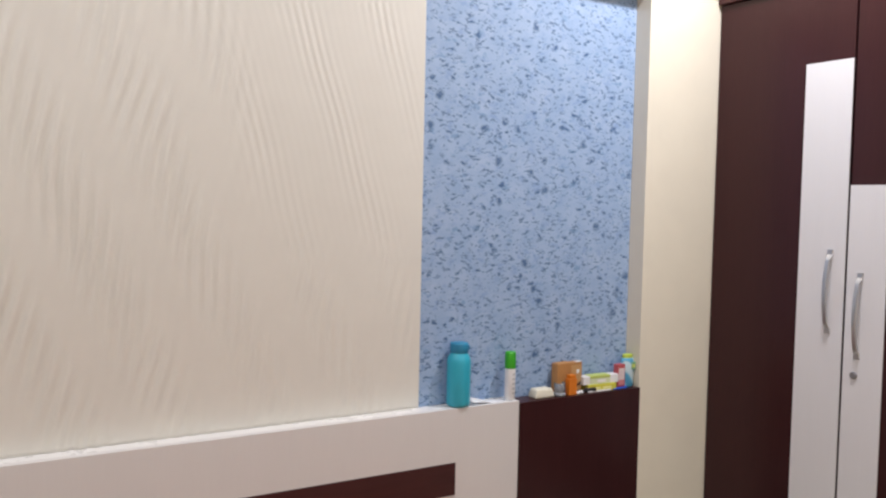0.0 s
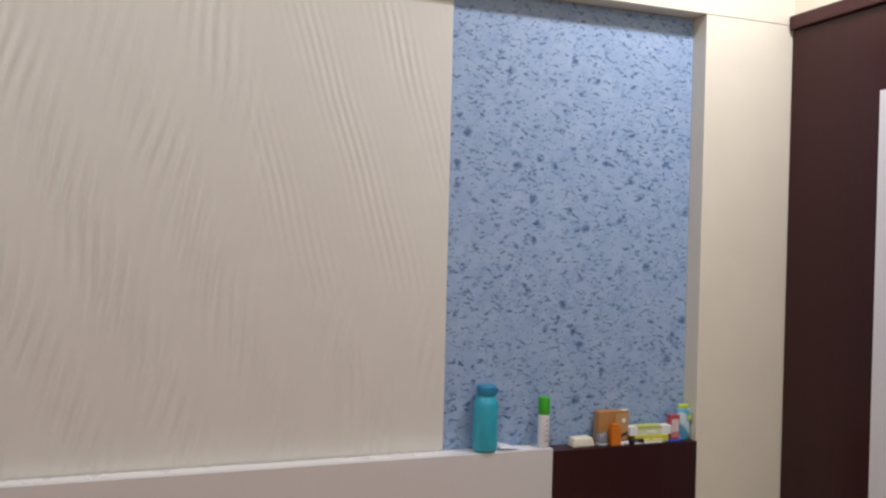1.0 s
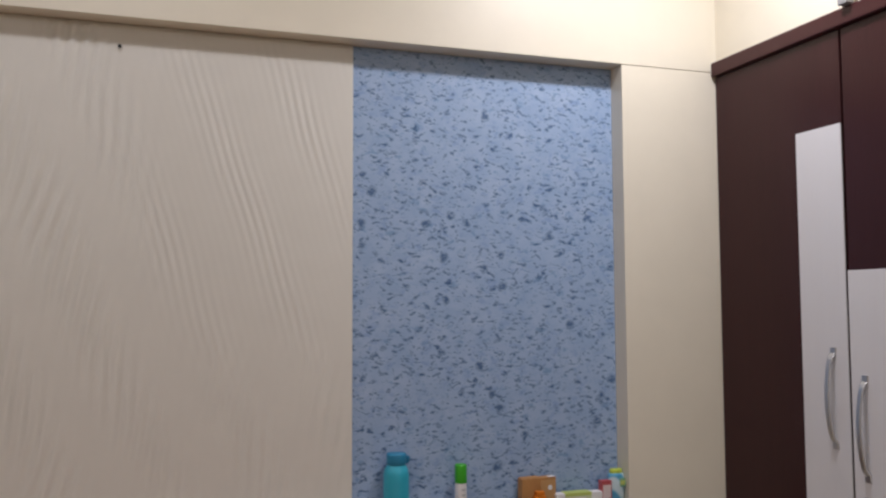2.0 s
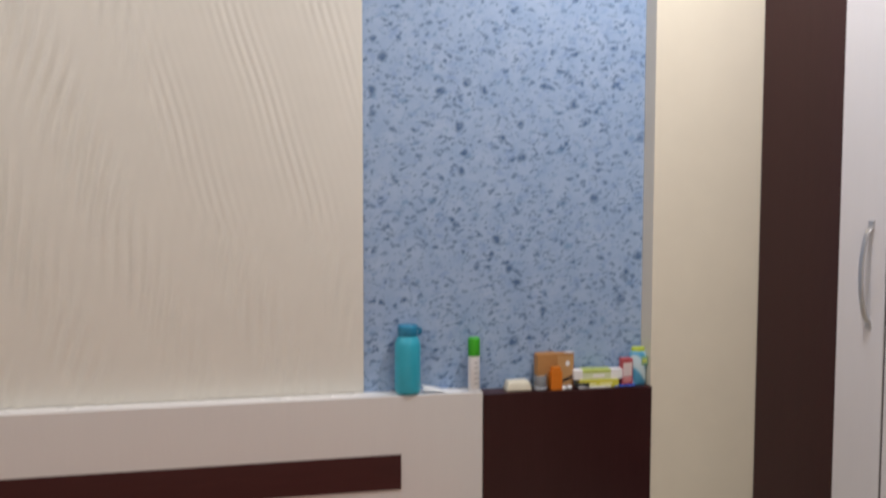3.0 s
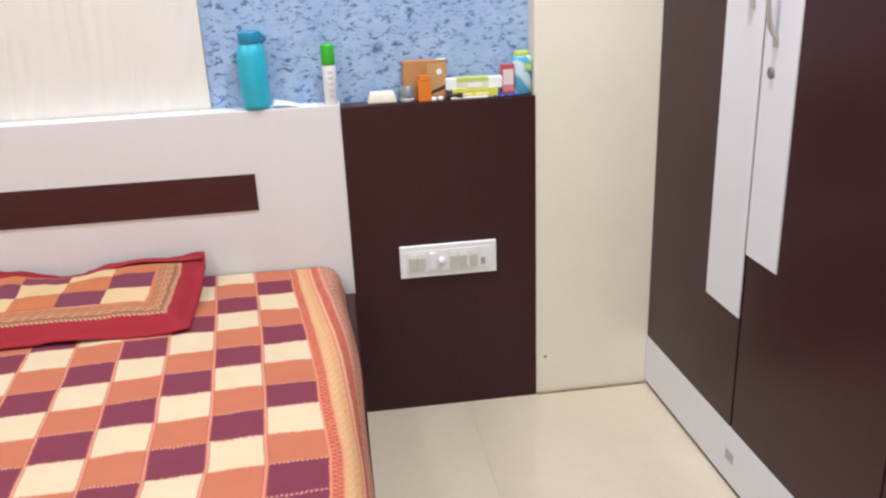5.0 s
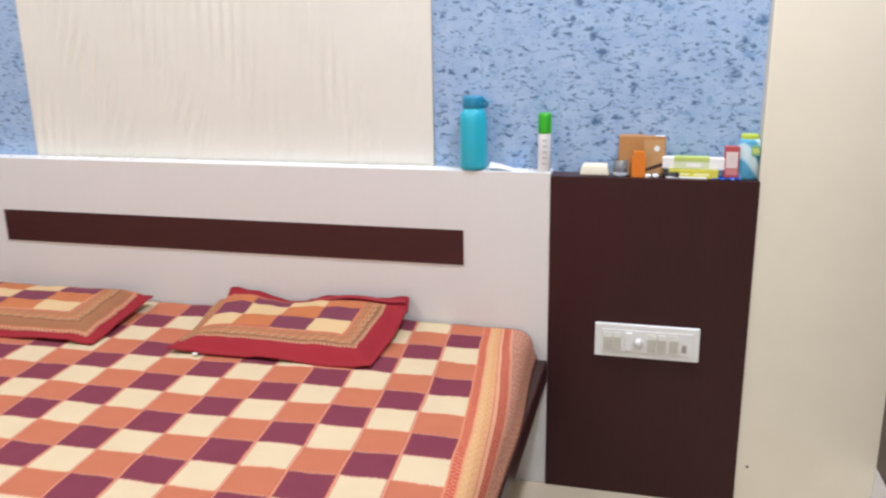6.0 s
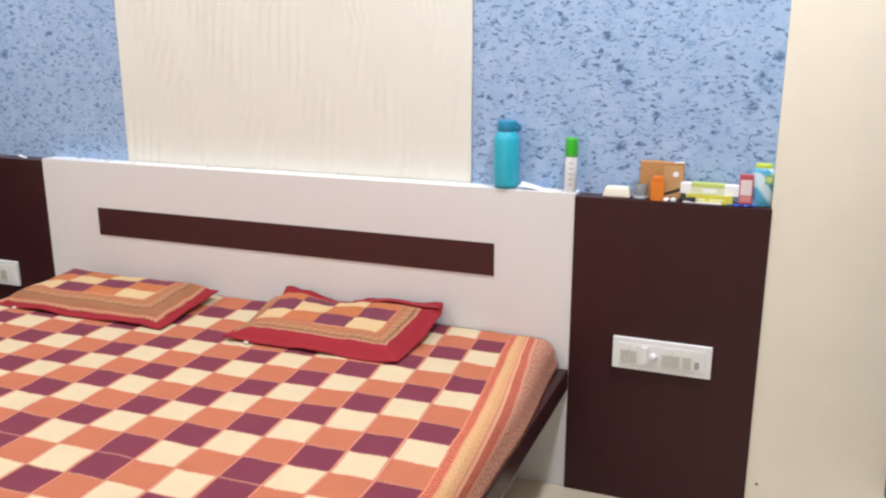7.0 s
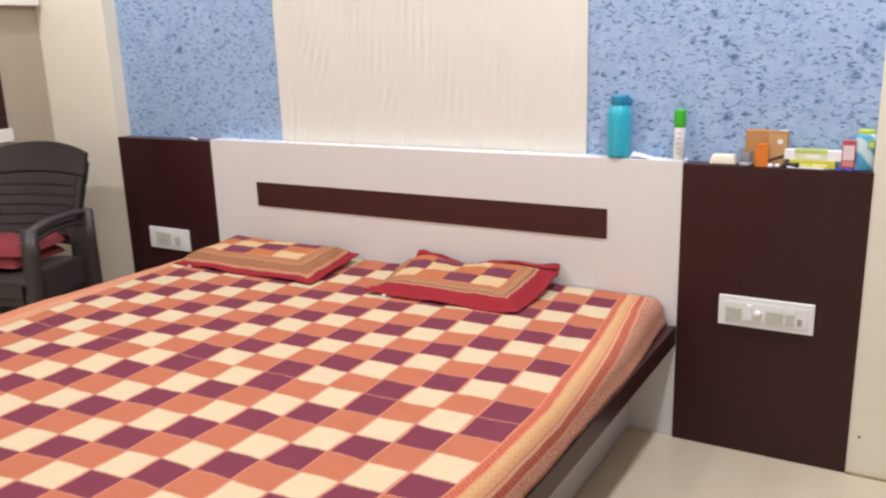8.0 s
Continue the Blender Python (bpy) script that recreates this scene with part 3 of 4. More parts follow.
def bow_handle(y, z0, z1):
    """A flat steel strap handle: a shallow bow between two bent feet."""
    path = [(-0.0045, z0 - 0.004), (-0.0055, z0 + 0.012), (-0.0120, z0 + 0.019), (-0.0165, z0 + 0.026)]
    rise = [(-0.0165 - 0.013 * math.sin(math.pi * i / 18) ** 0.8, z0 + 0.026 + (z1 - z0 - 0.052) * i / 18) for i in range(1, 18)]
    path = path + rise + [(x, z0 + z1 - z) for x, z in reversed(path)]
    bm = bmesh.new()
    rows = []
    for i, (x, z) in enumerate(path):
        (xa, za), (xb, zb) = path[max(0, i - 1)], path[min(len(path) - 1, i + 1)]
        n = Vector((-(zb - za), xb - xa)).normalized() * 0.0022
        f = abs(2 * (z - z0) / (z1 - z0) - 1)
        w = 0.0065 + 0.003 * max(0.0, f - 0.8) / 0.2
        rows.append([bm.verts.new((x + k * n.x, y + q * w, z + k * n.y)) for k, q in ((1, -0.85), (1, 0.85), (0.3, 1), (-1, 1), (-1, -1), (0.3, -1))])
    for p, q in zip(rows, rows[1:]):
        for k in range(6):
            bm.faces.new((p[k], p[(k + 1) % 6], q[(k + 1) % 6], q[k]))
    bm.faces.new(rows[0])
    bm.faces.new(rows[-1])
    bmesh.ops.recalc_face_normals(bm, faces=bm.faces)
    return bm


DOORS = [(-0.4840, -0.004, (-0.4840, -0.332, 0.420, 1.865), (-0.437, 1.063, 1.305), False),
         (-0.9700, -0.4900, (-0.608, -0.4905, 0.570, 1.498), (-0.532, 1.000, 1.243), True),
         (-1.4560, -0.9730, None, None, False), (-1.9990, -1.4590, None, None, False)]
for y0, y1, strip, handle, lock in DOORS:
    dr = part("door", box(0.0, 0.019, y0 + 0.0008, y1 - 0.0008, 0.151, 2.101, 0.0012), M_WENGE, wr)
    if strip:
        part("strip", box(-0.004, -0.0002, strip[0] + 0.0008, strip[1], strip[2], strip[3], 0.0008), M_STRIP, dr, "white laminate strip")
        part("handle", bow_handle(*handle), M_STEEL, dr, "brushed steel strap handle")
    if lock:
        lk = part("lock", lathe([(0.011, 0), (0.011, 0.003), (0.008, 0.005)], 20), plain("dull_steel", (0.26, 0.25, 0.26), 0.45, 0.6), dr, "round dull steel lock")
        lk.matrix_basis = pose(-0.004, -0.525, 0.948, 0, -90, 0)

# ---- window in the side wall ----
BOXD, BOXY = 0.045, -0.012
win = tagged(new("window_1"), "dark-framed window with a white sill and white box above", "window", kind="structure")
fr = bmesh.new()
for a in ((WY0, WY1, WZ0, WZ0 + 0.05), (WY0, WY1, WZ1 - 0.05, WZ1), (WY0, WY0 + 0.05, WZ0 + 0.05, WZ1 - 0.05), (WY1 - 0.05, WY1, WZ0 + 0.05, WZ1 - 0.05), (-0.90, -0.85, WZ0 + 0.05, WZ1 - 0.05)):
    box(XL - 0.045, XL + 0.004, a[0], a[1], a[2], a[3], 0.003, bm=fr)
part("window_frame", fr, M_WENGE, win)
part("window_sill", box(XL - 0.04, XL + 0.012, WY0 - 0.03, WY1 + 0.012, WZ0 - 0.056, WZ0 - 0.0005, 0.003), M_WHITEWALL, win)
part("curtain_box", box(XL + 0.0005, XL + BOXD, WY0 - 0.05, BOXY, WZ1 + 0.001, WZ1 + 0.26, 0.003), M_WHITEWALL, win, "white painted box above the window")
glass = Nodes("window_glass")
glass.bsdf.inputs["Transmission Weight"].default_value = 1.0
M_GLASS = glass.out((0.9, 0.93, 0.95), 0.02)
for y0, y1 in ((WY0 + 0.05, -0.90), (-0.85, WY1 - 0.05)):
    part("pane", box(XL - 0.028, XL - 0.022, y0, y1, WZ0 + 0.05, WZ1 - 0.05), M_GLASS, win)

# ---- switch boards ----


def switch_board(x0, x1, z0, z1, label, rockers, knob=None, bright=None, pilot=None, socket=None):
    w, h = x1 - x0, z1 - z0
    sb = thing("switch_board", label, "switch board", (x0, -0.0045, z0), group="switch boards beside the bed")
    bm = box(0, w, -0.010, 0, 0, h, 0.003, 3)
    part("plate", bm, M_PLASTIC_W, sb)
    part("face", box(w * 0.065, w * 0.935, -0.0118, -0.0095, h * 0.16, h * 0.84, 0.0015), M_PLASTIC_W, sb)
    for a, b in rockers:
        bm = bmesh.new()
        edge = [(-0.0115, 0.24), (-0.0146, 0.25), (-0.0166, 0.62), (-0.0124, 0.75), (-0.0115, 0.76)]
        ends = [[bm.verts.new((w * e, y, h * z)) for y, z in edge] for e in (a + 0.004, b - 0.004)]
        for i in range(5):
            bm.faces.new((ends[0][i], ends[1][i], ends[1][(i + 1) % 5], ends[0][(i + 1) % 5]))
        bm.faces.new(ends[0])
        bm.faces.new(ends[1])
        bmesh.ops.recalc_face_normals(bm, faces=bm.faces)
        part("rocker", bm, M_PLASTIC_G, sb, "grey-white rocker switch")
    if bright:
        part("toggle", box(w * bright[0], w * bright[1], -0.019, -0.0115, h * 0.24, h * 0.78, 0.002), M_PLASTIC_W, sb, "raised white switch")
    if knob:
        k = part("knob", lathe([(0.010, 0), (0.010, 0.004), (0.0075, 0.012), (0.0060, 0.013)], 24), M_PLASTIC_W, sb, "round white regulator knob", True)
        k.matrix_basis = pose(w * knob, -0.0115, h * 0.5, 90, 0, 0)
    if pilot:
        part("indicator", box(w * pilot[0], w * pilot[1], -0.0135, -0.0115, h * 0.28, h * 0.50, 0.0008), plain("indicator_lens", (0.35, 0.33, 0.28), 0.2), sb, "small grey indicator")
    if socket:
        so = part("socket", box(w * socket[0], w * socket[1], -0.0140, -0.0115, h * 0.22, h * 0.78, 0.0015), M_PLASTIC_G, sb, "grey-white socket")
        mx = w * (socket[0] + socket[1]) / 2
        for dx, dz in ((0, 0.012), (-0.010, -0.008), (0.010, -0.008)):
            hole = part("pin_hole", lathe([(0.0028, 0), (0.0028, 0.0006)], 14), M_HOLE, so)
            hole.matrix_basis = pose(mx + dx, -0.0139, h * 0.5 + dz, 90, 0, 0)
    return sb


switch_board(0.119, 0.371, 0.389, 0.476, "long white switch board on the dark bedside panel",
             ((0.085, 0.170), (0.175, 0.260), (0.505, 0.597), (0.602, 0.690), (0.715, 0.805)), 0.425, (0.300, 0.365), (0.835, 0.880))
switch_board(-2.232, -2.000, 0.380, 0.470, "white switch board with socket beside the bed", ((0.66, 0.80),), socket=(0.20, 0.56))

# ---- things on the headboard ledge ----
Z0 = HB + 0.0005
M_TEAL = plain("teal_plastic", (0.030, 0.42, 0.56), 0.32, vary=0.08, scale=25.0)
M_TEAL_CAP = plain("dark_teal_plastic", (0.02, 0.23, 0.40), 0.38, vary=0.08)
b = thing("water_bottle", "teal plastic water bottle with a blue cap", "bottle", (-0.198, 0.026, Z0))
part("body", lathe([(0.026, 0), (0.0325, 0.004), (0.034, 0.012), (0.0338, 0.070), (0.034, 0.128), (0.031, 0.141), (0.026, 0.149), (0.0245, 0.152), (0.0245, 0.160)]), M_TEAL, b, smooth=True)
part("cap", lathe([(0.0250, 0.153), (0.0262, 0.155), (0.0262, 0.178), (0.0250, 0.181), (0.010, 0.1815)]), M_TEAL_CAP, b, "blue screw cap", True)
part("strap", sweep([(0.0245 + 0.011 * math.sin(math.pi * i / 14), 0.006, 0.172 - 0.018 * i / 14) for i in range(15)], 0.003, 10, 1.6), M_TEAL_CAP, b, "blue carrying strap", True)

c = thing("spray_can", "white spray can with a bright green cap", "spray can", (-0.020, 0.024, Z0))
can = part("can", lathe([(0.0145, 0), (0.0158, 0.002), (0.0158, 0.092), (0.0148, 0.096)]), plain("white_can_paint", (0.80, 0.80, 0.80), 0.3), c, smooth=True)
part("cap", lathe([(0.0162, 0.0935), (0.0165, 0.095), (0.0160, 0.138), (0.0145, 0.142), (0.006, 0.143)]), plain("green_plastic", (0.04, 0.40, 0.02), 0.35), c, "bright green plastic cap", True)
M_INK = plain("grey_ink", (0.55, 0.56, 0.57), 0.6)
for z in (0.018, 0.032, 0.046, 0.060, 0.074):
    bm = bmesh.new()
    ring = [[bm.verts.new((0.0161 * math.cos(a), 0.0161 * math.sin(a), zz)) for zz in (z, z + 0.006)] for a in (radians(-100 + 8 * i) for i in range(6))]
    for p, q in zip(ring, ring[1:]):
        bm.faces.new((p[0], q[0], q[1], p[1]))
    part("print", bm, M_INK, can)

M_PAPER = plain("white_paper", (0.82, 0.82, 0.82), 0.7)
M_CREAMBOX = plain("cream_wax", (0.76, 0.72, 0.58), 0.5)
pp = tagged(part("folded_paper", surface(lambda s, t: (-0.158 + 0.100 * s, 0.010 + 0.034 * t, Z0 + 0.0012 + 0.016 * (1 - s) ** 2 * (0.4 + 0.6 * t) + 0.002 * math.sin(6 * s)), 16, 6), M_PAPER, smooth=True), "crumpled white paper slip on the ledge", "paper")
sol = pp.modifiers.new("thick", "SOLIDIFY")
sol.thickness = 0.0012


def soap():
    bm = box(0.066, 0.140, 0.008, 0.052, 0, 0.027, 0.006, 3)
    for vert in bm.verts:
        f = vert.co.z / 0.027
        vert.co.x = 0.103 + (vert.co.x - 0.103) * (1 - 0.22 * f)
        vert.co.y = 0.030 + (vert.co.y - 0.030) * (1 - 0.18 * f)
    return bm


ZD = HB - 0.0055
o = tagged(part("soap_box", soap(), M_CREAMBOX, smooth=True), "cream soap box with sloping sides", "soap box")
o.location.z = ZD

g = Nodes("clear_plastic")
g.bsdf.inputs["Transmission Weight"].default_value = 0.85
M_CLEAR = g.out((0.80, 0.82, 0.84), 0.15)
cup = thing("small_jar", "small clear plastic jar with a grey base", "jar", (0.164, 0.018, ZD))
part("wall", lathe([(0.016, 0.010), (0.017, 0.012), (0.0172, 0.040), (0.0162, 0.040), (0.0150, 0.012)]), M_CLEAR, cup, smooth=True)
part("foot", lathe([(0.015, 0), (0.0185, 0.002), (0.0185, 0.009), (0.016, 0.011)]), plain("grey_plastic", (0.35, 0.38, 0.42), 0.35), cup, "grey plastic base", True)

M_CARD = plain("brown_card", (0.46, 0.23, 0.080), 0.55, vary=0.12, scale=40.0)
M_CARD_D = plain("dark_brown_print", (0.05, 0.025, 0.02), 0.5)
k = thing("card_box", "open brown cardboard box with a folded flap", "box", (0.211, 0.044, ZD), 6)
part("body", box(-0.054, 0.054, -0.014, 0.012, 0, 0.094, 0.0012), M_CARD, k)
fl = part("flap", box(-0.052, 0.004, -0.012, 0.012, 0, 0.0014, 0.0005), M_CARD, k)
fl.matrix_basis = pose(0.0, 0.0, 0.0945, 3, 0, 0)
part("white_edge", box(0.030, 0.053, -0.0150, 0.0, 0.0945, 0.0955, 0.0005), M_PAPER, k, "white paper edge")
side = part("side_flap", box(0.004, 0.051, -0.0155, -0.0142, 0.006, 0.087, 0.0004), plain("pale_brown_card", (0.54, 0.31, 0.13), 0.5), k)
bm = bmesh.new()
vs = [bm.verts.new(p) for p in ((0.006, -0.0158, 0.010), (0.050, -0.0158, 0.024), (0.050, -0.0158, 0.034), (0.006, -0.0158, 0.017))]
bm.faces.new(vs)
part("print", bm, M_CARD_D, side, "dark printed band")
dot = part("emblem", lathe([(0.007, 0), (0.007, 0.0005)], 20), M_PAPER, side, "round white printed emblem")
dot.matrix_basis = pose(0.034, -0.0156, 0.066, 90, 0, 0)

M_ORANGE = plain("orange_card", (0.72, 0.20, 0.015), 0.4)
k = thing("orange_box", "small upright orange carton", "box", (0.206, 0.014, ZD), 4)
part("body", box(-0.016, 0.016, -0.009, 0.009, 0, 0.050, 0.001), M_ORANGE, k)
part("lid", box(-0.012, 0.012, -0.008, 0.008, 0.0505, 0.062, 0.001), M_ORANGE, k)
for i, px in enumerate((0.229, 0.246)):
    k = tagged(part("bottle_cap", lathe([(0.0065, 0), (0.0075, 0.001), (0.0075, 0.006), (0.006, 0.0085)], 22), M_PAPER, smooth=True), "tiny white bottle cap", "cap", "tiny caps on the ledge")
    k.location = (px, 0.010 + 0.004 * i, ZD)
k = tagged(part("lipstick", sweep([(0.262, 0.016, 0.0075), (0.300, 0.010, 0.0075)], 0.007, 16), M_HOLE, smooth=True), "short black cosmetic stick lying on its side", "cosmetic")
k.location.z = ZD

M_YELLOW = plain("yellow_card", (0.64, 0.60, 0.07), 0.4)
M_LIME = plain("lime_card", (0.52, 0.62, 0.16), 0.4)
k = thing("yellow_carton", "flat yellow medicine carton", "carton", (0.333, 0.030, ZD), -2)
part("body", box(-0.057, 0.055, -0.020, 0.020, 0.0005, 0.021, 0.001), M_YELLOW, k)
part("leaflet", box(-0.062, 0.030, -0.026, -0.0205, 0.0002, 0.005, 0.0008), M_PAPER, k, "white leaflet")
for x0, x1 in ((-0.045, -0.010), (0.0, 0.035)):
    part("print", box(x0, x1, -0.0206, -0.0199, 0.008, 0.013), plain("pale_yellow_ink", (0.80, 0.78, 0.40), 0.5), k)
k = thing("white_carton", "white carton with a lime green label on a yellow carton", "carton", (0.331, 0.032, ZD + 0.0215), -3)
part("body", box(-0.070, 0.070, -0.015, 0.015, 0, 0.026, 0.001), M_PAPER, k)
part("label", box(-0.044, 0.036, -0.0156, 0.0155, 0.0005, 0.0268, 0.0006), plain("pale_green_card", (0.66, 0.72, 0.52), 0.4), k, "pale green wrap label")
part("band", box(-0.044, 0.036, -0.0162, 0.0160, 0.0185, 0.0274, 0.0004), M_LIME, k, "lime green band")
part("print", box(-0.015, 0.018, -0.0164, -0.0155, 0.005, 0.014), M_PAPER, k)

k = thing("red_carton", "small upright red and white carton", "carton", (0.415, 0.026, ZD + 0.004), 3)
part("body", box(-0.016, 0.016, -0.010, 0.010, 0, 0.072, 0.001), plain("red_card", (0.50, 0.09, 0.10), 0.4), k)
part("label", box(-0.0130, 0.0130, -0.0106, -0.0099, 0.022, 0.060, 0.0002), plain("pinkish_card", (0.78, 0.66, 0.64), 0.4), k, "pale pink label")
part("print", box(-0.0125, 0.0125, -0.0108, -0.0101, 0.006, 0.020, 0.0002), plain("pink_ink", (0.66, 0.25, 0.24), 0.4), k)

g = Nodes("light_blue_printed_plastic")
swirl = g.node("ShaderNodeTexWave", wave_type="BANDS", bands_direction="DIAGONAL")
g.link(g.coords(), swirl.inputs["Vector"])
swirl.inputs["Scale"].default_value, swirl.inputs["Distortion"].default_value, swirl.inputs["Detail"].default_value = 9.0, 5.0, 1.0
M_SKY = g.out(g.ramp(swirl.outputs["Fac"], (0.30, (0.10, 0.40, 0.62)), (0.45, (0.30, 0.60, 0.74)), (0.72, (0.60, 0.76, 0.82))), 0.32)
k = thing("talc_bottle", "flat light blue powder bottle with a lime cap", "bottle", (0.4525, 0.030, ZD))
bm = lathe([(0.022, 0), (0.0245, 0.003), (0.0245, 0.085), (0.0225, 0.092), (0.0190, 0.094)], 36, 0.6)
part("body", bm, M_SKY, k, smooth=True)
part("cap", lathe([(0.0195, 0.0925), (0.0200, 0.094), (0.0195, 0.103), (0.018, 0.105)], 36, 0.6), plain("lime_plastic", (0.50, 0.62, 0.08), 0.35), k, "lime green cap", True)
part("label", box(0.004, 0.0225, -0.0150, -0.0100, 0.056, 0.080, 0.001), plain("green_label", (0.20, 0.42, 0.26), 0.4), k, "green and yellow label")
part("print", box(0.006, 0.020, -0.0156, -0.0149, 0.062, 0.074), M_LIME, k)
k = tagged(part("blue_wrapper", surface(lambda s, t: (0.375 + 0.062 * s, 0.004 + 0.030 * t, ZD + 0.0008 + 0.003 * abs(math.sin(9 * s + 4 * t))), 20, 8), plain("blue_foil", (0.02, 0.12, 0.60), 0.35), smooth=True), "crumpled blue plastic wrapper", "wrapper")
sol = k.modifiers.new("thick", "SOLIDIFY")
sol.thickness = 0.0008
k = tagged(part("hair_clip", sweep([(-1.965 + 0.0035 * i, 0.020 + 0.004 * math.sin(i), 0.004 + 0.004 * math.sin(i * 0.55)) for i in range(12)], 0.004, 10), M_PAPER, smooth=True), "small white plastic clip on the ledge", "clip")
k.location.z = ZD

# small marks of use on the walls
k = tagged(part("wall_nail", lathe([(0.002, 0), (0.002, 0.006), (0.005, 0.0065), (0.005, 0.008)], 14), M_HOLE), "dark nail in the carved panel", "nail")
k.matrix_basis = pose(-0.898, ND - 0.011, 2.060, 90, 0, 0)
k = tagged(part("wall_fixture", box(XW - 0.020, XW + 0.0055, -0.545, -0.515, 2.1455, 2.200, 0.004), plain("grey_bracket", (0.36, 0.36, 0.37), 0.4, 0.4)), "small grey bracket above the wardrobe", "bracket")
k = tagged(part("wall_chip", lathe([(0.004, 0), (0.0035, 0.001)], 9), plain("brown_stain", (0.16, 0.11, 0.06), 0.8)), "small brown chip in the wall paint", "mark")
k.matrix_basis = pose(0.506, -0.0001, 0.114, 90, 0, 0)

# ---- stacked plastic chairs ----


def plastic_chair():
    ch = thing("plastic_chair", "dark brown moulded plastic armchair with slatted back, stacked", "chair", group="stacked chairs by the side wall")

    def back(s, t, d):
        """Place on the back: s across -1..1, t up 0..1, d depth."""
        w = 0.210 + 0.040 * t
        crown = 0.040 * (1 - s * s) * max(0.0, t - 0.6) / 0.4
        return (w * s, 0.150 + 0.085 * t - 0.045 * s * s + d, 0.430 + 0.343 * t + crown)

    def slab(s0, s1, t0, t1, n=10):
        bm = bmesh.new()
        rows = []
        for i in range(n + 1):
            s = s0 + (s1 - s0) * i / n
            rows.append([bm.verts.new(back(s, t, d)) for t, d in ((t0, 0), (t1, 0), (t1, 0.016), (t0, 0.016))])
        for a, b2 in zip(rows, rows[1:]):
            for j in range(4):
                bm.faces.new((a[j], a[(j + 1) % 4], b2[(j + 1) % 4], b2[j]))
        bm.faces.new(rows[0])
        bm.faces.new(list(reversed(rows[-1])))
        bmesh.ops.recalc_face_normals(bm, faces=bm.faces)
        bmesh.ops.bevel(bm, geom=[e for e in bm.edges if len(e.link_faces) == 2 and e.calc_face_angle() > 0.8], offset=0.004, segments=2, affect="EDGES")
        return bm

    part("top_rail", slab(-1, 1, 0.74, 1.0, 16), M_CHAIR, ch)
    for i in range(6):
        part("slat", slab(-0.83, 0.83, 0.06 + 0.112 * i, 0.166 + 0.112 * i), M_CHAIR, ch)
    for s in (-1, 1):
        part("stile", slab(s * 0.99, s * 0.82, 0.0, 0.735, 3), M_CHAIR, ch)
        arm = [(s * 0.232, 0.165, 0.545), (s * 0.245, 0.10, 0.556), (s * 0.252, 0.02, 0.562), (s * 0.256, -0.08, 0.560), (s * 0.256, -0.15, 0.548), (s * 0.254, -0.185, 0.530)]
        part("armrest", sweep(arm, 0.024, 12, 0.55), M_CHAIR, ch, smooth=True)
        part("leg", sweep([(s * 0.254, -0.172, 0.550), (s * 0.252, -0.180, 0.45), (s * 0.256, -0.190, 0.2), (s * 0.260, -0.195, 0.0)], 0.032, 14, 0.8, up=(0, 1, 0)), M_CHAIR, ch, smooth=True)
        part("leg", sweep([(s * 0.222, 0.140, 0.56), (s * 0.218, 0.145, 0.42), (s * 0.216, 0.150, 0.2), (s * 0.214, 0.160, 0.0)], 0.058, 14, 0.5, up=(0, 1, 0)), M_CHAIR, ch, smooth=True)

    def seat(s, t):
        return ((s - 0.5) * (0.46 - 0.05 * t), -0.205 + 0.375 * t, 0.385 - 0.018 * math.sin(math.pi * s) - 0.012 * t - 0.03 * max(0.0, 0.12 - t) / 0.12)

    st = part("seat", surface(seat, 20, 16), M_CHAIR, ch, smooth=True)
    for s in (-1, 1):
        part("apron", box(s * 0.226 - 0.006, s * 0.226 + 0.006, -0.190, 0.165, 0.270, 0.378, 0.004), M_CHAIR, ch)
    part("apron", box(-0.215, 0.215, -0.205, -0.193, 0.300, 0.360, 0.004), M_CHAIR, ch)
    mod = st.modifiers.new("thick", "SOLIDIFY")
    mod.thickness = 0.012
    return ch


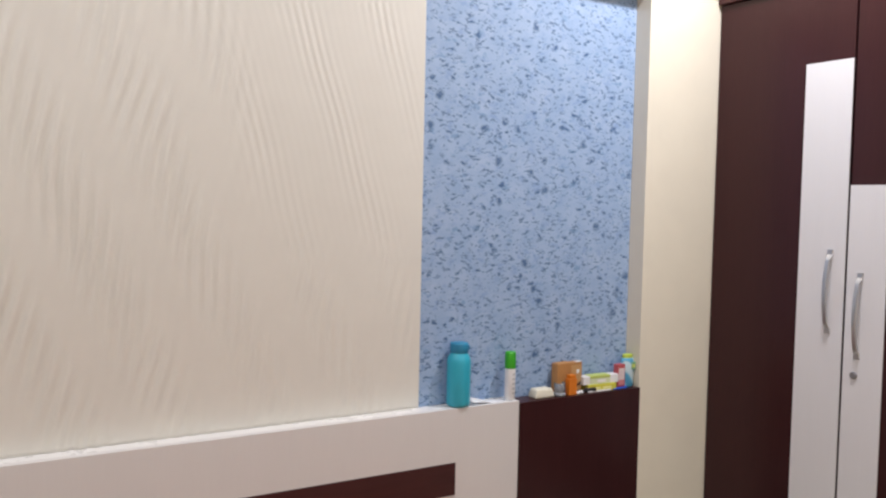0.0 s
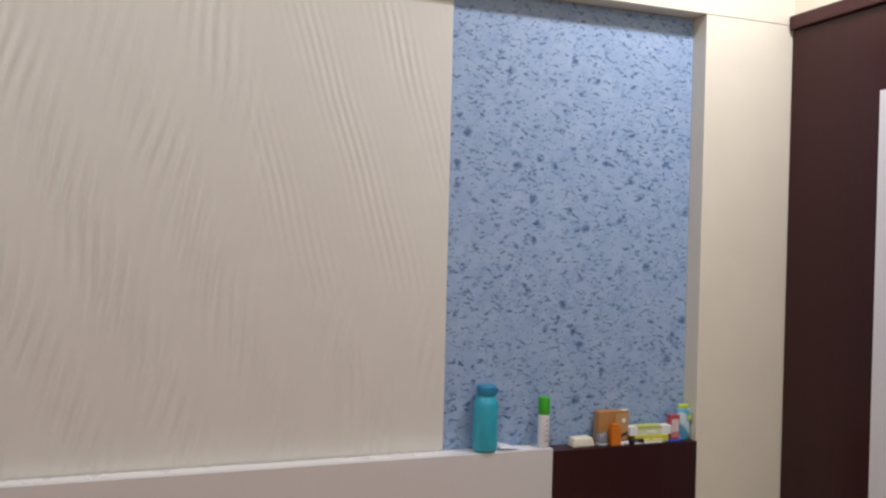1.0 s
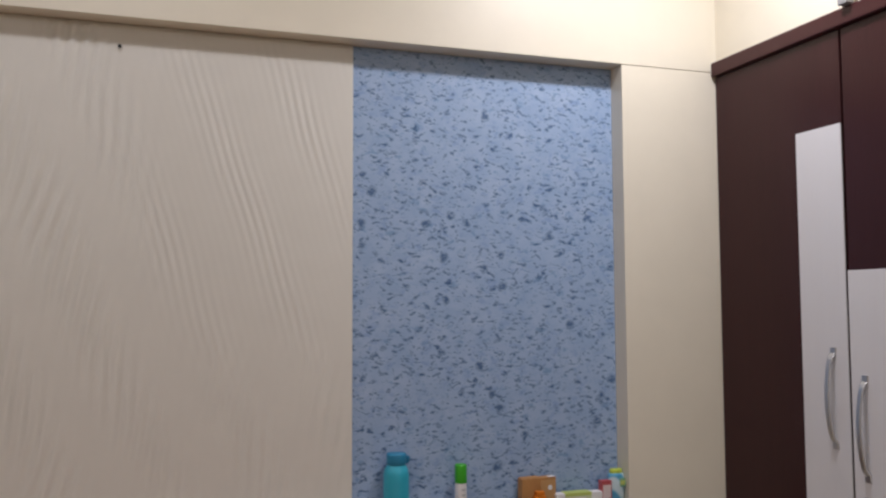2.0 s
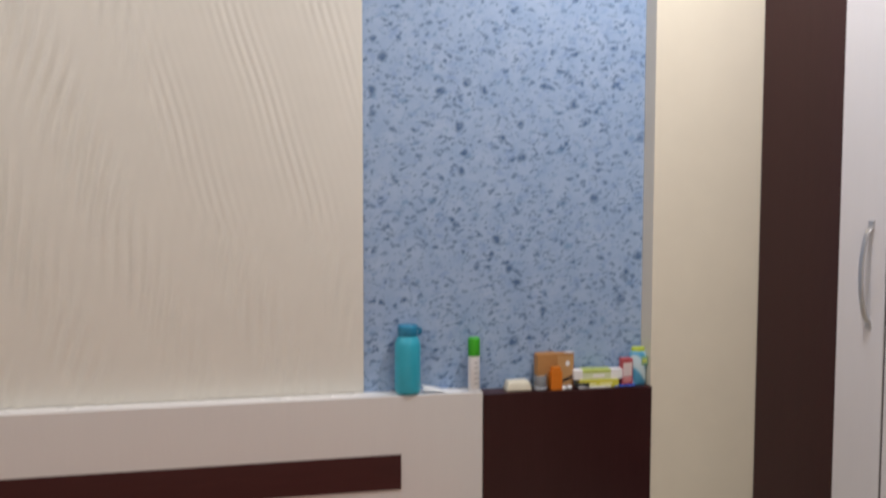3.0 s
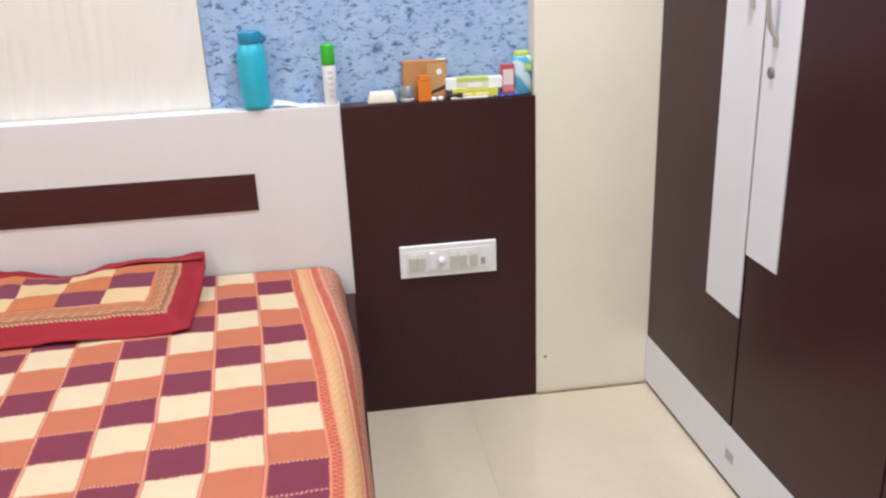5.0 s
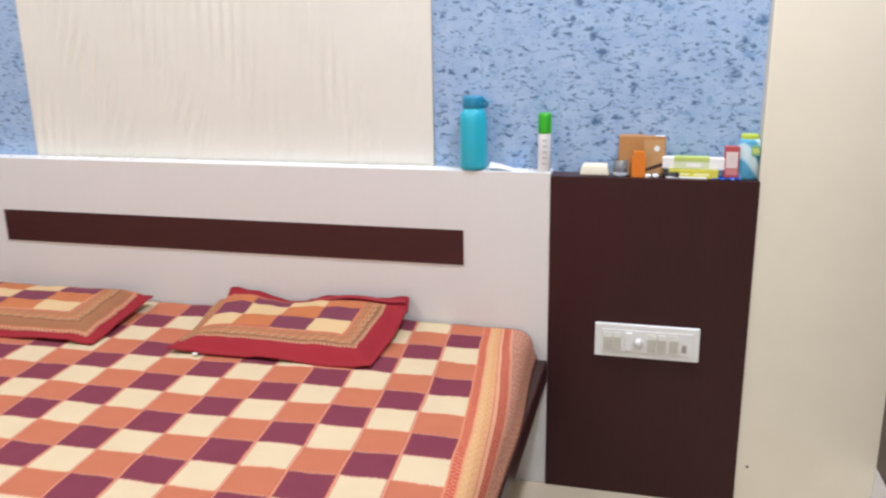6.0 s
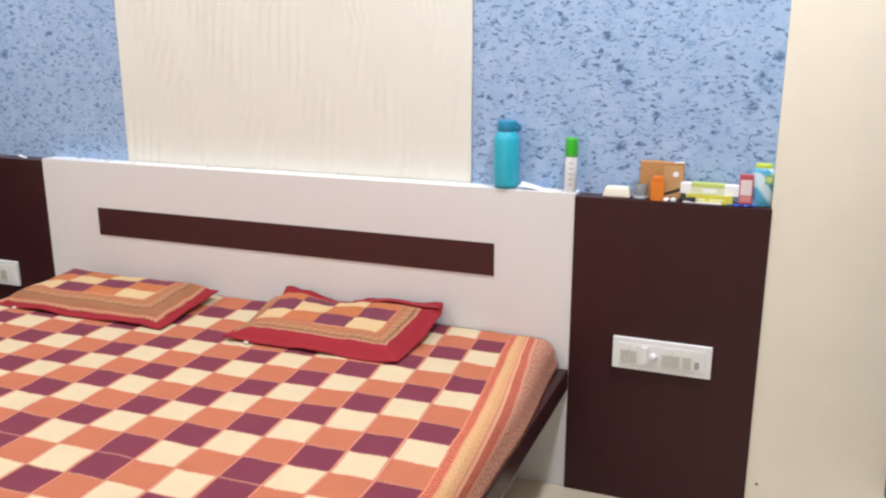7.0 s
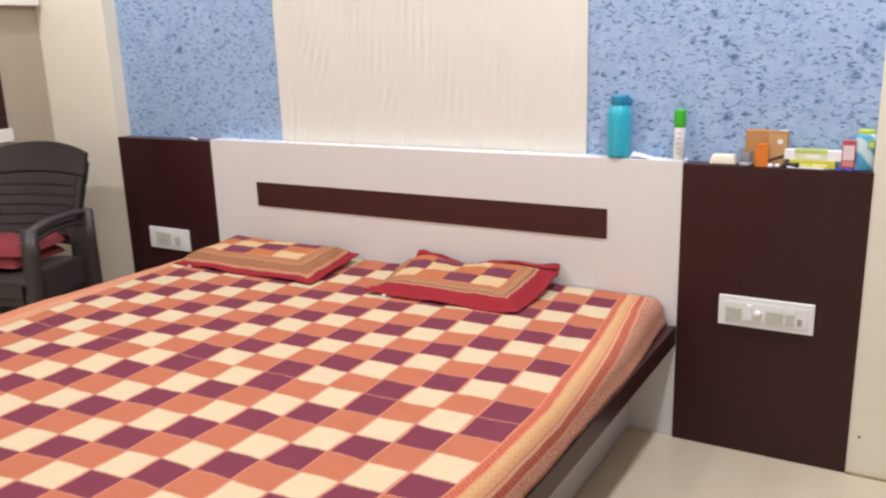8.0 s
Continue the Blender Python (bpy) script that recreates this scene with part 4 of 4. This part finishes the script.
lower = plastic_chair()
lower.matrix_basis = pose(-2.452, -0.496, 0.0, 0, 0, 15)
copy_thing(lower, pose(-2.430, -0.512, 0.040, 0, 0, 15))


def cloth(seed):
    """A flat roll of folded cloth with soft edges."""
    def place(s, t):
        e = min(s, 1 - s, t, 1 - t)
        lump = 0.010 * noise.noise((s * 5, t * 5, seed)) + 0.006 * math.sin(t * 13 + 3 * s + seed)
        return (s - 0.5) * 0.34, (t - 0.5) * 0.27, 0.040 * min(1.0, e / 0.12) ** 0.5 + lump * min(1.0, e / 0.05)

    bm = surface(place, 36, 28)
    ext = bmesh.ops.extrude_face_region(bm, geom=bm.faces[:])
    for vert in (w for w in ext["geom"] if isinstance(w, bmesh.types.BMVert)):
        vert.co.z = 0.0
    bmesh.ops.recalc_face_normals(bm, faces=bm.faces)
    return bm


M_REDCLOTH = plain("red_cloth", (0.21, 0.028, 0.032), 0.9, vary=0.3, scale=25.0, bump=0.3)
for i, text in enumerate(("folded red cloth lying on the chair seat", "folded red cloth lying on another one")):
    k = tagged(part("folded_cloth", cloth(2.0 + 3.0 * i), M_REDCLOTH, smooth=True), text, "cloth", "folded cloths on the chair")
    k.matrix_basis = pose(-2.470 + 0.012 * i, -0.515, 0.428 + 0.043 * i, 0, 0, 15 + 4 * i)

# ---- ceiling lights: unseen fixtures added to hold the lamps ----
M_GLOW = Nodes("lamp_diffuser")
M_GLOW.bsdf.inputs["Emission Color"].default_value = (0.95, 0.95, 1.0, 1)
M_GLOW.bsdf.inputs["Emission Strength"].default_value = 3.0
M_GLOW = M_GLOW.out((0.8, 0.8, 0.8), 0.5)
for lx, ly, watts in ASSUMED_LIGHTS:
    k = thing("ceiling_light", "round white recessed ceiling light, unseen and assumed, switched on", "ceiling light", (lx, ly, CEIL), group="ceiling lights")
    part("rim", lathe([(0.092, -0.012), (0.110, -0.010), (0.112, -0.0005), (0.092, -0.0005)], 36), M_PLASTIC_W, k, smooth=True)
    part("diffuser", lathe([(0.091, -0.010), (0.091, -0.001)], 36), M_GLOW, k)
